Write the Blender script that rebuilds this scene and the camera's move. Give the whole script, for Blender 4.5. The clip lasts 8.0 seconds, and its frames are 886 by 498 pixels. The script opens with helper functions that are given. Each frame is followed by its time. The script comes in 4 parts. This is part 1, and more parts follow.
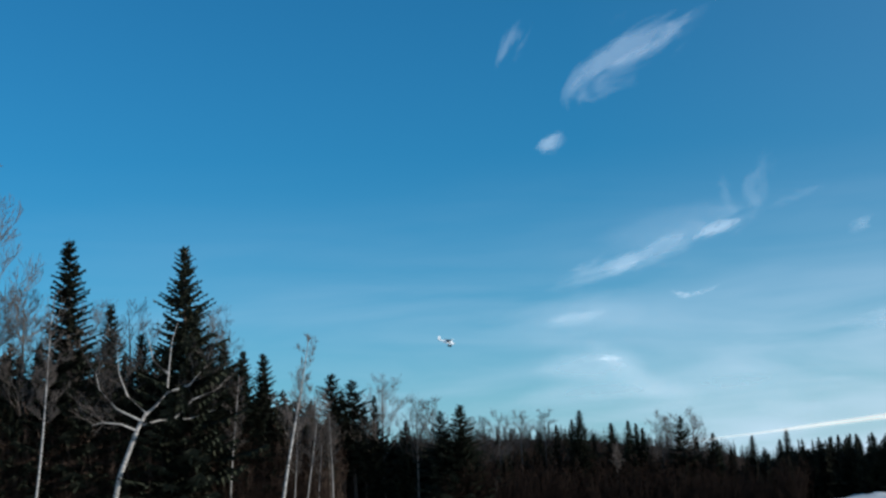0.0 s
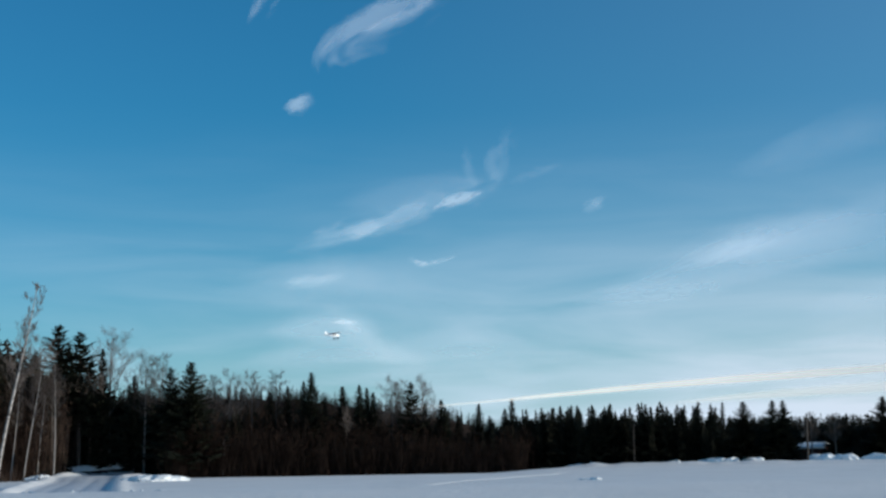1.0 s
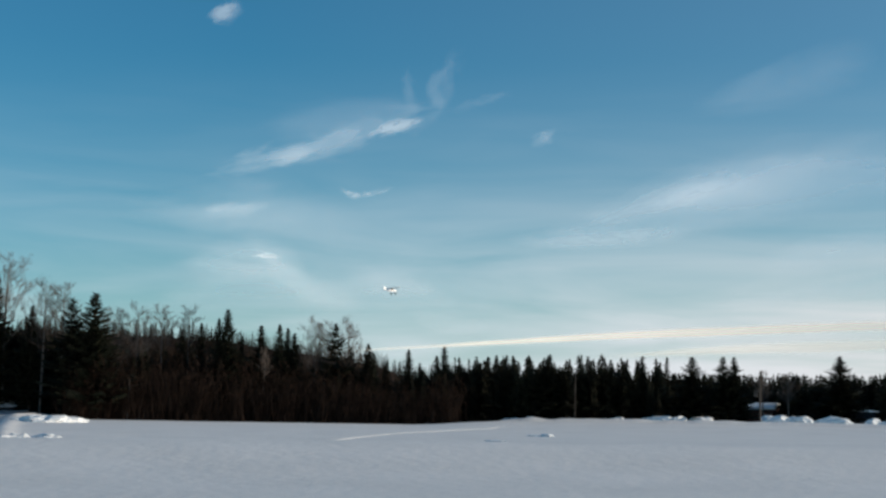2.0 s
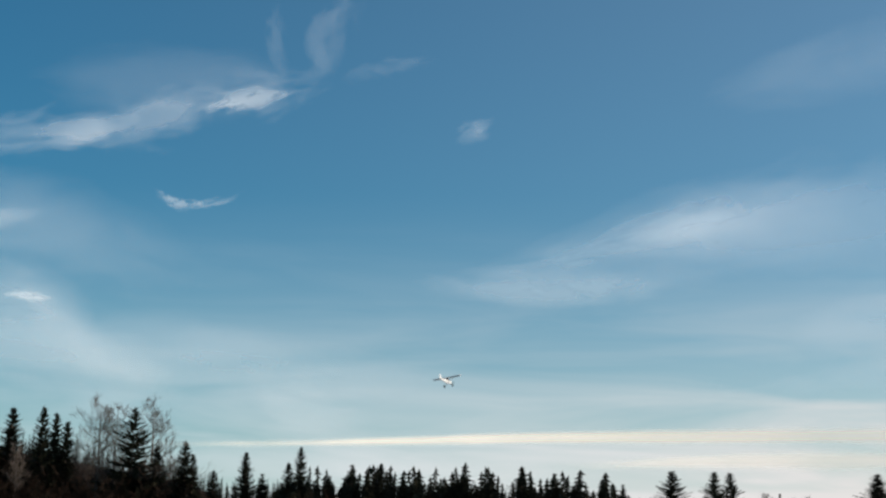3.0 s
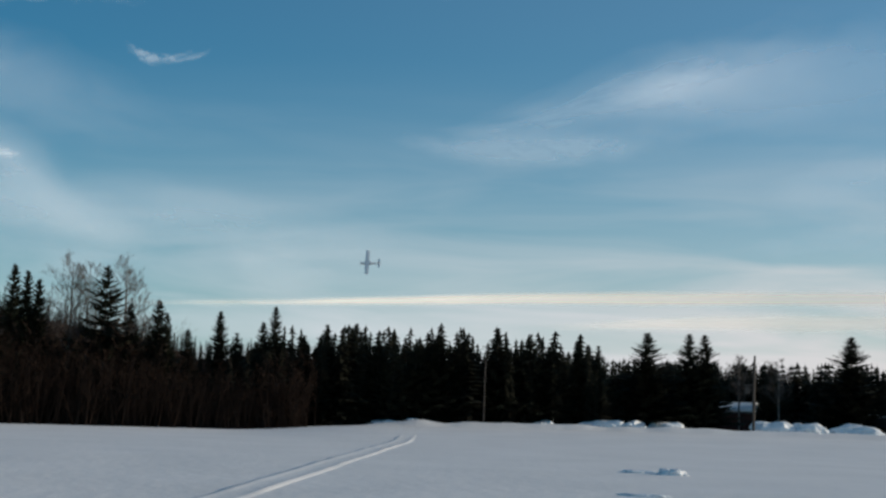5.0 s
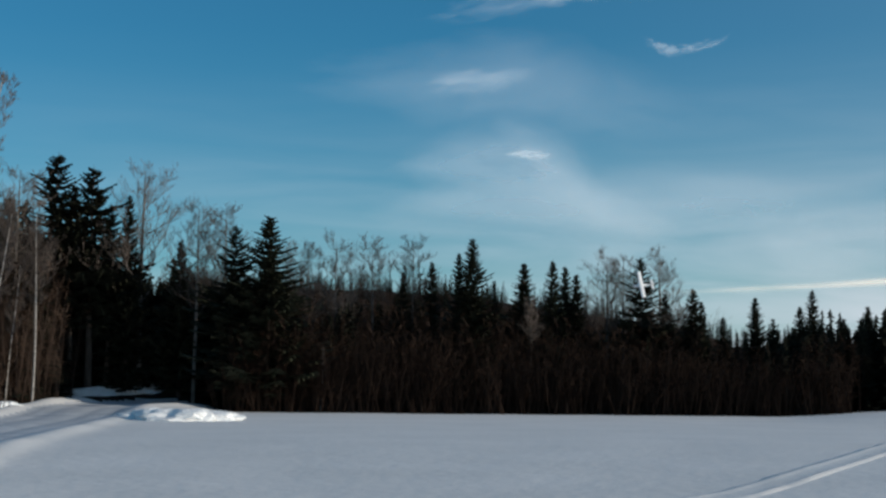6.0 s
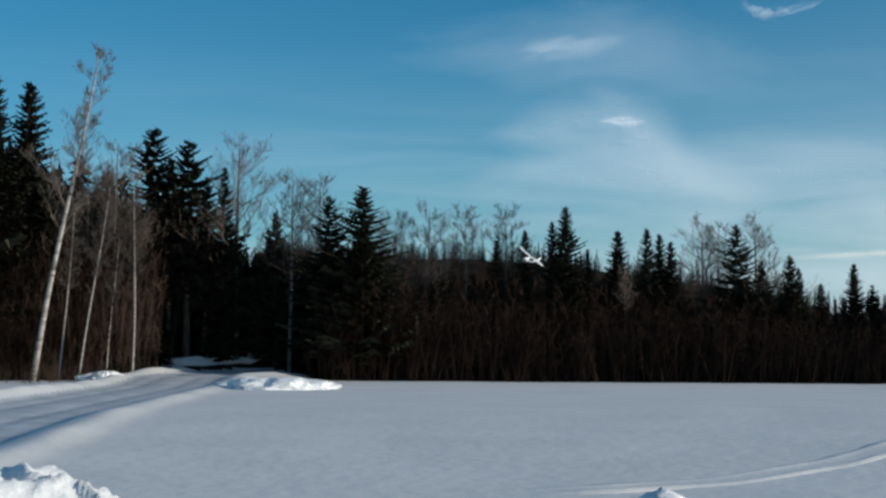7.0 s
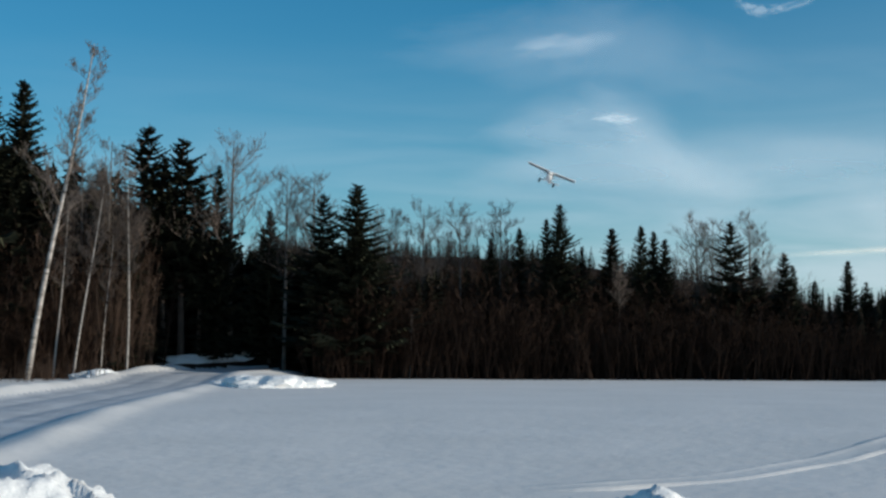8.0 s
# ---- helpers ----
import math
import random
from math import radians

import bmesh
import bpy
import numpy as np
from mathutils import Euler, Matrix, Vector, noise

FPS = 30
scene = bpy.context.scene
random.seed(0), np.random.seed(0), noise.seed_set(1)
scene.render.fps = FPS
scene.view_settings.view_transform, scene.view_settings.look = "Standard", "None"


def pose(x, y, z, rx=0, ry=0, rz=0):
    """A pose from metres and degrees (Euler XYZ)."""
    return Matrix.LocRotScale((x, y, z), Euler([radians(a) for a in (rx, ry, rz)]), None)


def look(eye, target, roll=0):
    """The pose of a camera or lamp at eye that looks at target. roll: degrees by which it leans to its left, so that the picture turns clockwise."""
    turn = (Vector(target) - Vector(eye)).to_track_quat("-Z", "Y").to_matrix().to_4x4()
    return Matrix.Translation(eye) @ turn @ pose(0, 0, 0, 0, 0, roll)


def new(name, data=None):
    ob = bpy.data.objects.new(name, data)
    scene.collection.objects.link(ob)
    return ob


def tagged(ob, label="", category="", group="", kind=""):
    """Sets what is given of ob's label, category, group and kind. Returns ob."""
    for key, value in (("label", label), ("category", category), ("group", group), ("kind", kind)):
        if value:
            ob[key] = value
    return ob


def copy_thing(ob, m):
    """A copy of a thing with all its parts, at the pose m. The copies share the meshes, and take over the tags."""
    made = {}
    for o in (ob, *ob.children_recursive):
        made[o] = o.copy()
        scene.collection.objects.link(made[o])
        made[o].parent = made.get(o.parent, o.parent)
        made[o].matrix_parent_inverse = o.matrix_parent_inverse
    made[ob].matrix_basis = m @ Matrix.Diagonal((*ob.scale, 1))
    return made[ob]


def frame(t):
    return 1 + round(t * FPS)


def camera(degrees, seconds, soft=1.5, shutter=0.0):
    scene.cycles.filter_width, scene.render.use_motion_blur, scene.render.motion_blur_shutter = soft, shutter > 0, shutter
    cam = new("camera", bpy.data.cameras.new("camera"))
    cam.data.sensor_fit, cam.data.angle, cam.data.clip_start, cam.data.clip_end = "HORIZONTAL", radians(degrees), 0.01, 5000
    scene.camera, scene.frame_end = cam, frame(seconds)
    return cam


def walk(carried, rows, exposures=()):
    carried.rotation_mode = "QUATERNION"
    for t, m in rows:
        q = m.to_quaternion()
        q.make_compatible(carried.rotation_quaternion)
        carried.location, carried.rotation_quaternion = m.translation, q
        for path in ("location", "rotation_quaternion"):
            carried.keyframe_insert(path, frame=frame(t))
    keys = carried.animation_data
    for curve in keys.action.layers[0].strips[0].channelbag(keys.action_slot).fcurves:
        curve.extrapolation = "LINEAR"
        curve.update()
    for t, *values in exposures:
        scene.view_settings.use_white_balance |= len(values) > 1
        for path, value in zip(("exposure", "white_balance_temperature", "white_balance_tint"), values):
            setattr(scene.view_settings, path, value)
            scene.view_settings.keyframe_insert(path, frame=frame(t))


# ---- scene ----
# ---- camera ----
EYE = 1.3                                   # above the snow of the field
cam = camera(33.8, 8.0, soft=2.6)


def stand(d, yaw, pitch, roll):
    """The camera d metres behind its last stand, with its heading, its tilt and its lean in degrees."""
    eye = Vector((d * 0.2588, -d * 0.9659, EYE))
    y, p = radians(yaw), radians(pitch)
    ahead = Vector((math.sin(y) * math.cos(p), math.cos(y) * math.cos(p), math.sin(p)))
    return look(eye, eye + ahead * 10, roll)


PATH = [
    (0.0, 48.0, -18.84, 9.89, -2.68),
    (0.3, 48.0, -14.97, 8.67, -1.88),
    (0.5, 48.0, -13.87, 8.61, -1.66),
    (0.7, 48.0, -11.30, 8.29, -1.65),
    (1.0, 48.0, -8.62, 8.10, -0.92),
    (1.2, 48.0, -7.74, 7.46, -0.20),
    (1.5, 48.0, -6.70, 6.60, 0.40),
    (1.8, 45.2, -5.90, 6.25, 0.75),
    (2.1, 34.9, -5.20, 6.15, 0.95),
    (2.3, 27.2, -4.53, 6.25, 0.98),
    (2.5, 19.4, -2.21, 7.89, 1.97),
    (2.7, 11.7, 0.53, 9.90, 1.73),
    (2.9, 3.9, 4.00, 11.25, 1.55),
    (3.0, 1.0, 5.15, 11.50, 1.51),
    (3.2, 0.0, 6.05, 11.75, 1.85),
    (3.5, 0.0, 7.29, 12.14, 2.31),
    (4.0, 0.0, 8.44, 8.97, 1.72),
    (4.2, 0.0, 9.01, 7.76, 1.49),
    (5.3, 0.0, 2.53, 6.03, 2.09),
    (5.5, 0.0, -2.22, 5.98, 1.28),
    (5.7, 0.0, -6.62, 5.94, 0.46),
    (6.0, 0.0, -14.18, 5.29, 0.44),
    (6.5, 0.0, -16.99, 4.96, -0.04),
    (7.0, 0.0, -17.83, 4.04, 0.22),
    (7.3, 0.0, -18.81, 2.66, 0.05),
    (7.5, 0.0, -19.52, 2.10, 0.59),
    (8.0, 0.0, -17.61, 3.95, 0.13),
]
EXPOSURES = [(0.0, 0.2, 5500, 5), (1.2, 0.14, 5800, 6), (2.3, 0.18, 6600, 9), (3.2, 0.2, 6650, 9), (4.2, 0.13, 6600, 9), (5.5, -0.04, 6250, 8), (6.2, 0.0, 6100, 7), (8.0, 0.14, 6050, 6)]
walk(cam, [(t, stand(*r)) for t, *r in PATH], EXPOSURES)

# ---- light ----
SUN_AZ, SUN_EL = 88.0, 13.0                 # clockwise from the y axis
SKY_TINT, VEIL, VEIL_FALL = (0.25, 0.66, 0.78), (4.9, 5.35, 5.75), 4.2
world = bpy.data.worlds.new("winter_sky")
scene.world = world
world.use_nodes = True
wn, wl = world.node_tree.nodes, world.node_tree.links
wn.clear()
sky = wn.new("ShaderNodeTexSky")
sky.sky_type, sky.sun_disc = "NISHITA", False
sky.sun_elevation, sky.sun_rotation = radians(SUN_EL), radians(SUN_AZ)
sky.altitude, sky.air_density, sky.dust_density, sky.ozone_density = 300, 1.0, 0.6, 2.5
wback, wout = wn.new("ShaderNodeBackground"), wn.new("ShaderNodeOutputWorld")
wback.inputs["Strength"].default_value = 0.13


def wmath(op, a, b=0.0, clamp=False):
    m = wn.new("ShaderNodeMath")
    m.operation, m.use_clamp = op, clamp
    for k, v in ((0, a), (1, b)):
        if isinstance(v, (int, float)):
            m.inputs[k].default_value = v
        else:
            wl.new(v, m.inputs[k])
    return m.outputs[0]


def wmix(fac, a, b, blend="MIX"):
    m = wn.new("ShaderNodeMixRGB")
    m.blend_type = blend
    for k, v in ((0, fac), (1, a), (2, b)):
        if isinstance(v, (int, float)):
            m.inputs[k].default_value = v
        elif isinstance(v, tuple):
            m.inputs[k].default_value = (*v, 1)
        else:
            wl.new(v, m.inputs[k])
    return m.outputs[0]


wtc, wsep = wn.new("ShaderNodeTexCoord"), wn.new("ShaderNodeSeparateXYZ")
wl.new(wtc.outputs["Generated"], wsep.inputs[0])
up = wsep.outputs["Z"]
thin, wmap = wn.new("ShaderNodeTexNoise"), wn.new("ShaderNodeMapping")
wmap.inputs["Scale"].default_value, wmap.inputs["Rotation"].default_value = (3.0, 3.0, 22.0), (0, radians(6), 0)
wl.new(wtc.outputs["Generated"], wmap.inputs[0])
wl.new(wmap.outputs[0], thin.inputs["Vector"])
thin.inputs["Scale"].default_value, thin.inputs["Detail"].default_value, thin.inputs["Distortion"].default_value = 1.6, 7, 0.6
# a thin high veil that thickens towards the horizon and towards the sun
low = wmath("POWER", wmath("SUBTRACT", 1.0, wmath("MULTIPLY", up, VEIL_FALL), True), 1.6)
wisp = wmath("MULTIPLY", wmath("SUBTRACT", thin.outputs["Fac"], 0.36, True), 2.2)
sunny = wmath("ADD", 0.72, wmath("MULTIPLY", wsep.outputs["X"], 0.7))
veil = wmath("MULTIPLY", wmath("MULTIPLY", low, sunny), wmath("ADD", 0.62, wisp), True)
veil = wmath("ADD", veil, wmath("MULTIPLY", wmath("SUBTRACT", 1.0, wmath("MULTIPLY", up, 11.0), True), 0.14), True)
blue = wmix(1.0, sky.outputs[0], SKY_TINT, "MULTIPLY")
haze = wmath("MULTIPLY", wmath("ADD", wsep.outputs["X"], 0.22, True), 0.13, True)      # fine ice haze, thicker on the sun's side
veil = wmath("ADD", veil, haze, True)
tone = wmix(wmath("MULTIPLY", wmath("ADD", wsep.outputs["X"], 0.12), 1.7, True), VEIL, (5.35, 5.1, 5.05))
hazy = wmix(wmath("MULTIPLY", veil, 1.15, True), blue, tone)
wl.new(hazy, wback.inputs["Color"])
wl.new(wback.outputs[0], wout.inputs["Surface"])

sun = new("sun", bpy.data.lights.new("sun", "SUN"))
sun.data.energy, sun.data.angle, sun.data.color = 3.8, radians(0.6), (1.0, 0.87, 0.72)
sa, se = radians(SUN_AZ), radians(SUN_EL)
sun.matrix_world = look((math.sin(sa) * math.cos(se) * 100, math.cos(sa) * math.cos(se) * 100, math.sin(se) * 100), (0, 0, 0))


# ---- materials ----
def material(name, colors, scale=4.0, rough=0.9, bump=0.0, bump_scale=20.0, stretch=(1, 1, 1), per=False, spec=0.2, detail=6.0):
    """Noise between the colours, a second finer noise over it, and a bump of its own scale."""
    m = bpy.data.materials.new(name)
    m.use_nodes = True
    n, l = m.node_tree.nodes, m.node_tree.links
    b = n["Principled BSDF"]
    b.inputs["Roughness"].default_value = rough
    b.inputs["Specular IOR Level"].default_value = spec
    tc, mp = n.new("ShaderNodeTexCoord"), n.new("ShaderNodeMapping")
    mp.inputs["Scale"].default_value = stretch
    l.new(tc.outputs["Object"], mp.inputs[0])
    big = n.new("ShaderNodeTexNoise")
    big.inputs["Scale"].default_value, big.inputs["Detail"].default_value = scale, detail
    l.new(mp.outputs[0], big.inputs["Vector"])
    ramp = n.new("ShaderNodeValToRGB")
    ramp.color_ramp.elements[0].position, ramp.color_ramp.elements[1].position = 0.3, 0.7
    ramp.color_ramp.elements[0].color = (*colors[0], 1)
    ramp.color_ramp.elements[1].color = (*colors[-1], 1)
    if len(colors) == 3:
        ramp.color_ramp.elements.new(0.5).color = (*colors[1], 1)
    l.new(big.outputs["Fac"], ramp.inputs[0])
    out = ramp.outputs[0]
    if per:
        src = n.new("ShaderNodeObjectInfo") if per == "object" else n.new("ShaderNodeNewGeometry")
        mr = n.new("ShaderNodeMapRange")
        mr.inputs["To Min"].default_value, mr.inputs["To Max"].default_value = 0.65, 1.35
        l.new(src.outputs["Random" if per == "object" else "Random Per Island"], mr.inputs["Value"])
        hs = n.new("ShaderNodeHueSaturation")
        l.new(mr.outputs[0], hs.inputs["Value"])
        l.new(out, hs.inputs["Color"])
        out = hs.outputs[0]
    l.new(out, b.inputs["Base Color"])
    if bump:
        fine = n.new("ShaderNodeTexNoise")
        fine.inputs["Scale"].default_value, fine.inputs["Detail"].default_value = bump_scale, 5
        l.new(mp.outputs[0], fine.inputs["Vector"])
        bp = n.new("ShaderNodeBump")
        bp.inputs["Strength"].default_value, bp.inputs["Distance"].default_value = bump, 0.05
        l.new(fine.outputs["Fac"], bp.inputs["Height"])
        l.new(bp.outputs[0], b.inputs["Normal"])
    return m


M_SNOW = material("field_snow", [(0.73, 0.71, 0.685), (0.80, 0.775, 0.75)], 0.35, 0.75, 0.35, 3.0, spec=0.25)
M_BANK = material("ploughed_snow", [(0.72, 0.72, 0.72), (0.83, 0.83, 0.82), (0.88, 0.88, 0.87)], 2.5, 0.8, 0.6, 9.0, spec=0.2)
M_ROAD = material("packed_snow_road", [(0.44, 0.46, 0.49), (0.56, 0.57, 0.59), (0.66, 0.67, 0.69)], 0.8, 0.6, 0.4, 6.0, spec=0.3)
M_NEEDLE = material("conifer_needles", [(0.012, 0.015, 0.010), (0.027, 0.030, 0.019), (0.045, 0.045, 0.029)], 3.0, 0.85, per="object", spec=0.1)
M_BARK = material("conifer_bark", [(0.06, 0.045, 0.035), (0.13, 0.10, 0.08)], 8.0, 0.9, 0.5, 30, (1, 1, 0.2))
M_BIRCH = material("birch_bark", [(0.09, 0.08, 0.07), (0.34, 0.31, 0.28), (0.50, 0.46, 0.42)], 5.0, 0.7, 0.3, 30, (0.6, 0.6, 2.0))
M_TWIG = material("bare_twigs", [(0.09, 0.070, 0.060), (0.19, 0.155, 0.13)], 6.0, 0.9, per="object", spec=0.1)
M_ASPEN = material("aspen_bark", [(0.10, 0.085, 0.072), (0.24, 0.21, 0.18)], 5.0, 0.85, 0.3, 30, (1, 1, 0.5))
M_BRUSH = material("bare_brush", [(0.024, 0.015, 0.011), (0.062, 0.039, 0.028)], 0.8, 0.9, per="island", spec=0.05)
# lighter copy of the brush brown: sunlight on the roadside twigs put into the colour
M_SAPLING_LIT = material("sunlit_sapling_twigs", [(0.050, 0.034, 0.025), (0.125, 0.084, 0.062)], 0.8, 0.9, per="island", spec=0.05)
# dark brown in place of snow, standing for the dense brush over it
M_FLOOR = material("dark_woods_ground", [(0.018, 0.013, 0.010), (0.044, 0.030, 0.022)], 0.9, 0.95, 0.8, 5.0, spec=0.05)
M_WOODS = material("distant_woods", [(0.015, 0.016, 0.010), (0.036, 0.034, 0.023)], 0.3, 0.9, per="island", spec=0.05)


# ---- building blocks ----
def mesh_of(name, verts, faces, mat, smooth=False):
    me = bpy.data.meshes.new(name)
    me.from_pydata(verts, [], faces)
    me.materials.append(mat)
    if smooth:
        me.shade_smooth()
    me.update()
    return me


def child(name, me, parent, label=""):
    ob = new(name, me)
    ob.parent = parent
    return tagged(ob, label)


def part(name, bm, mat, parent, label=""):
    me = bpy.data.meshes.new(name)
    bm.to_mesh(me)
    bm.free()
    me.materials.append(mat)
    return child(name, me, parent, label)


def spot(az, r, z=0.0):
    """A place at a bearing in degrees clockwise from the y axis and a distance from the near stand."""
    a = radians(az)
    return Vector((r * math.sin(a), r * math.cos(a), z))


def front(az):
    """How far off the edge of the woods runs at a bearing."""
    return 66.0 / max(0.35, math.cos(radians(az + 15))) ** 0.4


def smooth(a, b, x):
    t = min(1.0, max(0.0, (x - a) / (b - a)))
    return t * t * (3 - 2 * t)


def tube(verts, faces, pts, radii, sides):
    """A tapered tube through the points."""
    first = len(verts)
    for i, (p, r) in enumerate(zip(pts, radii)):
        d = (pts[min(i + 1, len(pts) - 1)] - pts[max(i - 1, 0)]).normalized()
        a = d.orthogonal().normalized()
        b = d.cross(a)
        for k in range(sides):
            w = 2 * math.pi * k / sides
            verts.append(p + (a * math.cos(w) + b * math.sin(w)) * r)
    for i in range(len(pts) - 1):
        for k in range(sides):
            q = first + i * sides
            faces.append((q + k, q + (k + 1) % sides, q + sides + (k + 1) % sides, q + sides + k))


def sliver(verts, faces, p, q, w):
    """A slim three-cornered needle spray from p to q."""
    n = len(verts)
    verts.extend((p - w, p + w, q))
    faces.append((n, n + 1, n + 2))


# ---- ground ----
def crown_line(az):
    """The angle up to which the mass of the woods stands."""
    knots = ((-60, 8.5), (-40, 8.6), (-34, 7.0), (-30, 5.6), (-25.4, 4.1), (-17, 4.0), (-14, 3.9), (-8.7, 3.2), (-4.4, 2.5), (-2.7, 1.9), (-1.5, 1.9), (0, 2.4), (4, 2.55), (8, 2.65), (12, 2.4), (13.4, 1.5), (30, 1.5))
    for (a, e), (b, g) in zip(knots, knots[1:]):
        if az <= b:
            return e + (g - e) * (az - a) / (b - a)
    return 1.5


ROAD = [spot(-54, 15), spot(-38.8, 25.6), spot(-33.1, 37.5), spot(-29.6, 52), spot(-28.0, 63), spot(-25.2, 69)]


def road_side(x, y):
    """Signed distance from the middle of the road (right of it is positive) and how far along one is."""
    best, p = (1e9, 0, 0), Vector((x, y))
    for i in range(len(ROAD) - 1):
        a, b = ROAD[i].xy, ROAD[i + 1].xy
        d = b - a
        t = min(1, max(0, (p - a).dot(d) / d.length_squared))
        q = p - (a + d * t)
        if q.length < best[0]:
            best = (q.length, math.copysign(q.length, q.x * d.y - q.y * d.x), i + t)
    return best[1], best[2]


def height(x, y):
    r, az = math.hypot(x, y), math.degrees(math.atan2(x, y))
    z = 0.05 * noise.noise((x * 0.06, y * 0.06, 0.3)) + 0.012 * noise.noise((x * 0.5, y * 0.5, 1.7))
    ahead = smooth(-80, -62, az) * (1 - smooth(40, 60, az))
    back = y * 0.9659 - x * 0.2588
    z += 0.5 * math.exp(-((back + 6.0) / 4.5) ** 2) * (1 - smooth(25, 60, abs(x)))      # a low swell of the field
    z -= 0.45 * (1 - smooth(14, 34, r)) * smooth(2, 9, r) * ahead                    # the field falls towards the yard
    if y > 0 or r > 100:
        z += 0.33 * smooth(48, 67, r) * smooth(-2, 4, az) * (1 - smooth(60, 80, az))
        z -= 0.35 * smooth(73, 75, r) * (1 - smooth(80, 84, r)) * smooth(10, 13, az) * (1 - smooth(29, 33, az))
        z += 0.36 * math.exp(-((r - front(az) + 0.6) / 0.9) ** 2) * smooth(3, 6, az) * (1 - smooth(40, 50, az)) * (0.8 + 0.5 * noise.noise((az * 0.8, 3.0, 0.0)))
        z += 0.42 * smooth(54, 69, r) * smooth(-31.5, -29, az) * (1 - smooth(-25, -22, az))
        hill = min(6.8, max(0.0, EYE + 86 * math.tan(radians(crown_line(az))) - 0.6 + 0.25 * noise.noise((az * 0.5, 1.0, 0.0))))
        z += hill * smooth(front(az) + 3, 86, r) * (1 - smooth(-1, 3, az)) * smooth(-31, -23, az)
        z += (2.3 + 0.3 * noise.noise((az * 0.12, 2.0, 0.0))) * smooth(82, 98, r) * smooth(2, 6, az)
        z += 8.0 * smooth(170, 330, r) * smooth(45, 62, abs(az + 13))
    d, _ = road_side(x, y)
    wide = 2.0
    if y > 0:
        z -= 0.10 * (1 - smooth(wide - 0.4, wide + 0.3, abs(d)))
        z -= 0.035 * math.exp(-((abs(d + 0.1) - 0.75) / 0.28) ** 2)
        z += (0.11 if d > 0 else 0.2) * math.exp(-((abs(d) - wide - 0.7) / 0.45) ** 2) * (0.8 + 0.4 * noise.noise((x * 0.4, y * 0.4, 5)))
    z -= 0.6 * (1 - smooth(13.5, 17.0, r)) * smooth(3, 9, r) * smooth(-75, -58, az) * (1 - smooth(4, 18, az))     # the cleared yard
    return z


def ground_sheet():
    azs = [-180 + 4 * i for i in range(31)] + [-56 + 0.4 * i for i in range(225)] + [-44 + 0.2 * i for i in range(110)] + [34 + 4 * i for i in range(37)]
    azs = sorted({round(a, 2) for a in azs if a < 179.5})
    rs = [0.5 * 1.09 ** i for i in range(30)]
    rs += [rs[-1] + 0.36 * (i + 1) for i in range(180)]
    rs += [rs[-1] + 0.8 * (i + 1) for i in range(30)]
    while rs[-1] < 4200:
        rs.append(rs[-1] * 1.12)
    verts, faces = [Vector((0, 0, height(0, 0)))], []
    for r in rs:
        for a in azs:
            v = spot(a, r)
            verts.append(Vector((v.x, v.y, height(v.x, v.y))))
    n = len(azs)
    for j in range(n):
        faces.append((0, 1 + (j + 1) % n, 1 + j))
    for i in range(len(rs) - 1):
        for j in range(n):
            a, b = 1 + i * n + j, 1 + i * n + (j + 1) % n
            faces.append((a, b, b + n, a + n))
    me = mesh_of("ground", verts, faces, M_SNOW, True)
    me.materials.append(M_ROAD)
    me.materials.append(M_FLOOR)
    for f in me.polygons:
        c = f.center
        r, az = math.hypot(c.x, c.y), math.degrees(math.atan2(c.x, c.y))
        # behind the woods' edge the snow is coloured dark, so no white gaps show
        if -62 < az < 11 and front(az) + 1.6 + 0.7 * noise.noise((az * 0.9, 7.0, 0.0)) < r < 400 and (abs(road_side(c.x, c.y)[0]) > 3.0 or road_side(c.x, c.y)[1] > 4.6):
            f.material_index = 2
        if 12 < c.y < 100 and c.x < 0:
            d, _ = road_side(c.x, c.y)
            if abs(d) < 2.0:
                f.material_index = 1
    return tagged(new("ground", me), "smooth snow-covered field with a ploughed winter road", "ground", kind="structure")


ground_sheet()


def bank_top(az):
    """The height of the bank's crest."""
    knots = ((-60, 0.1), (-36.3, 0.07), (-34.5, 0.17), (-32.6, 0.06), (-31.1, -0.12), (-29.2, -0.24), (-27.0, -0.22), (-24.4, -0.34), (-22.4, -0.43), (-19.1, -0.56), (-16.9, -0.62), (-14.7, -0.46), (-12.9, -0.30), (-10.8, -0.32), (-8.8, -0.20), (-7.5, -0.35), (-5.7, -0.54), (-2.8, -0.56), (20, -0.75))
    for (a, e), (b, g) in zip(knots, knots[1:]):
        if az <= b:
            return e + (g - e) * smooth(a, b, az)
    return -0.75


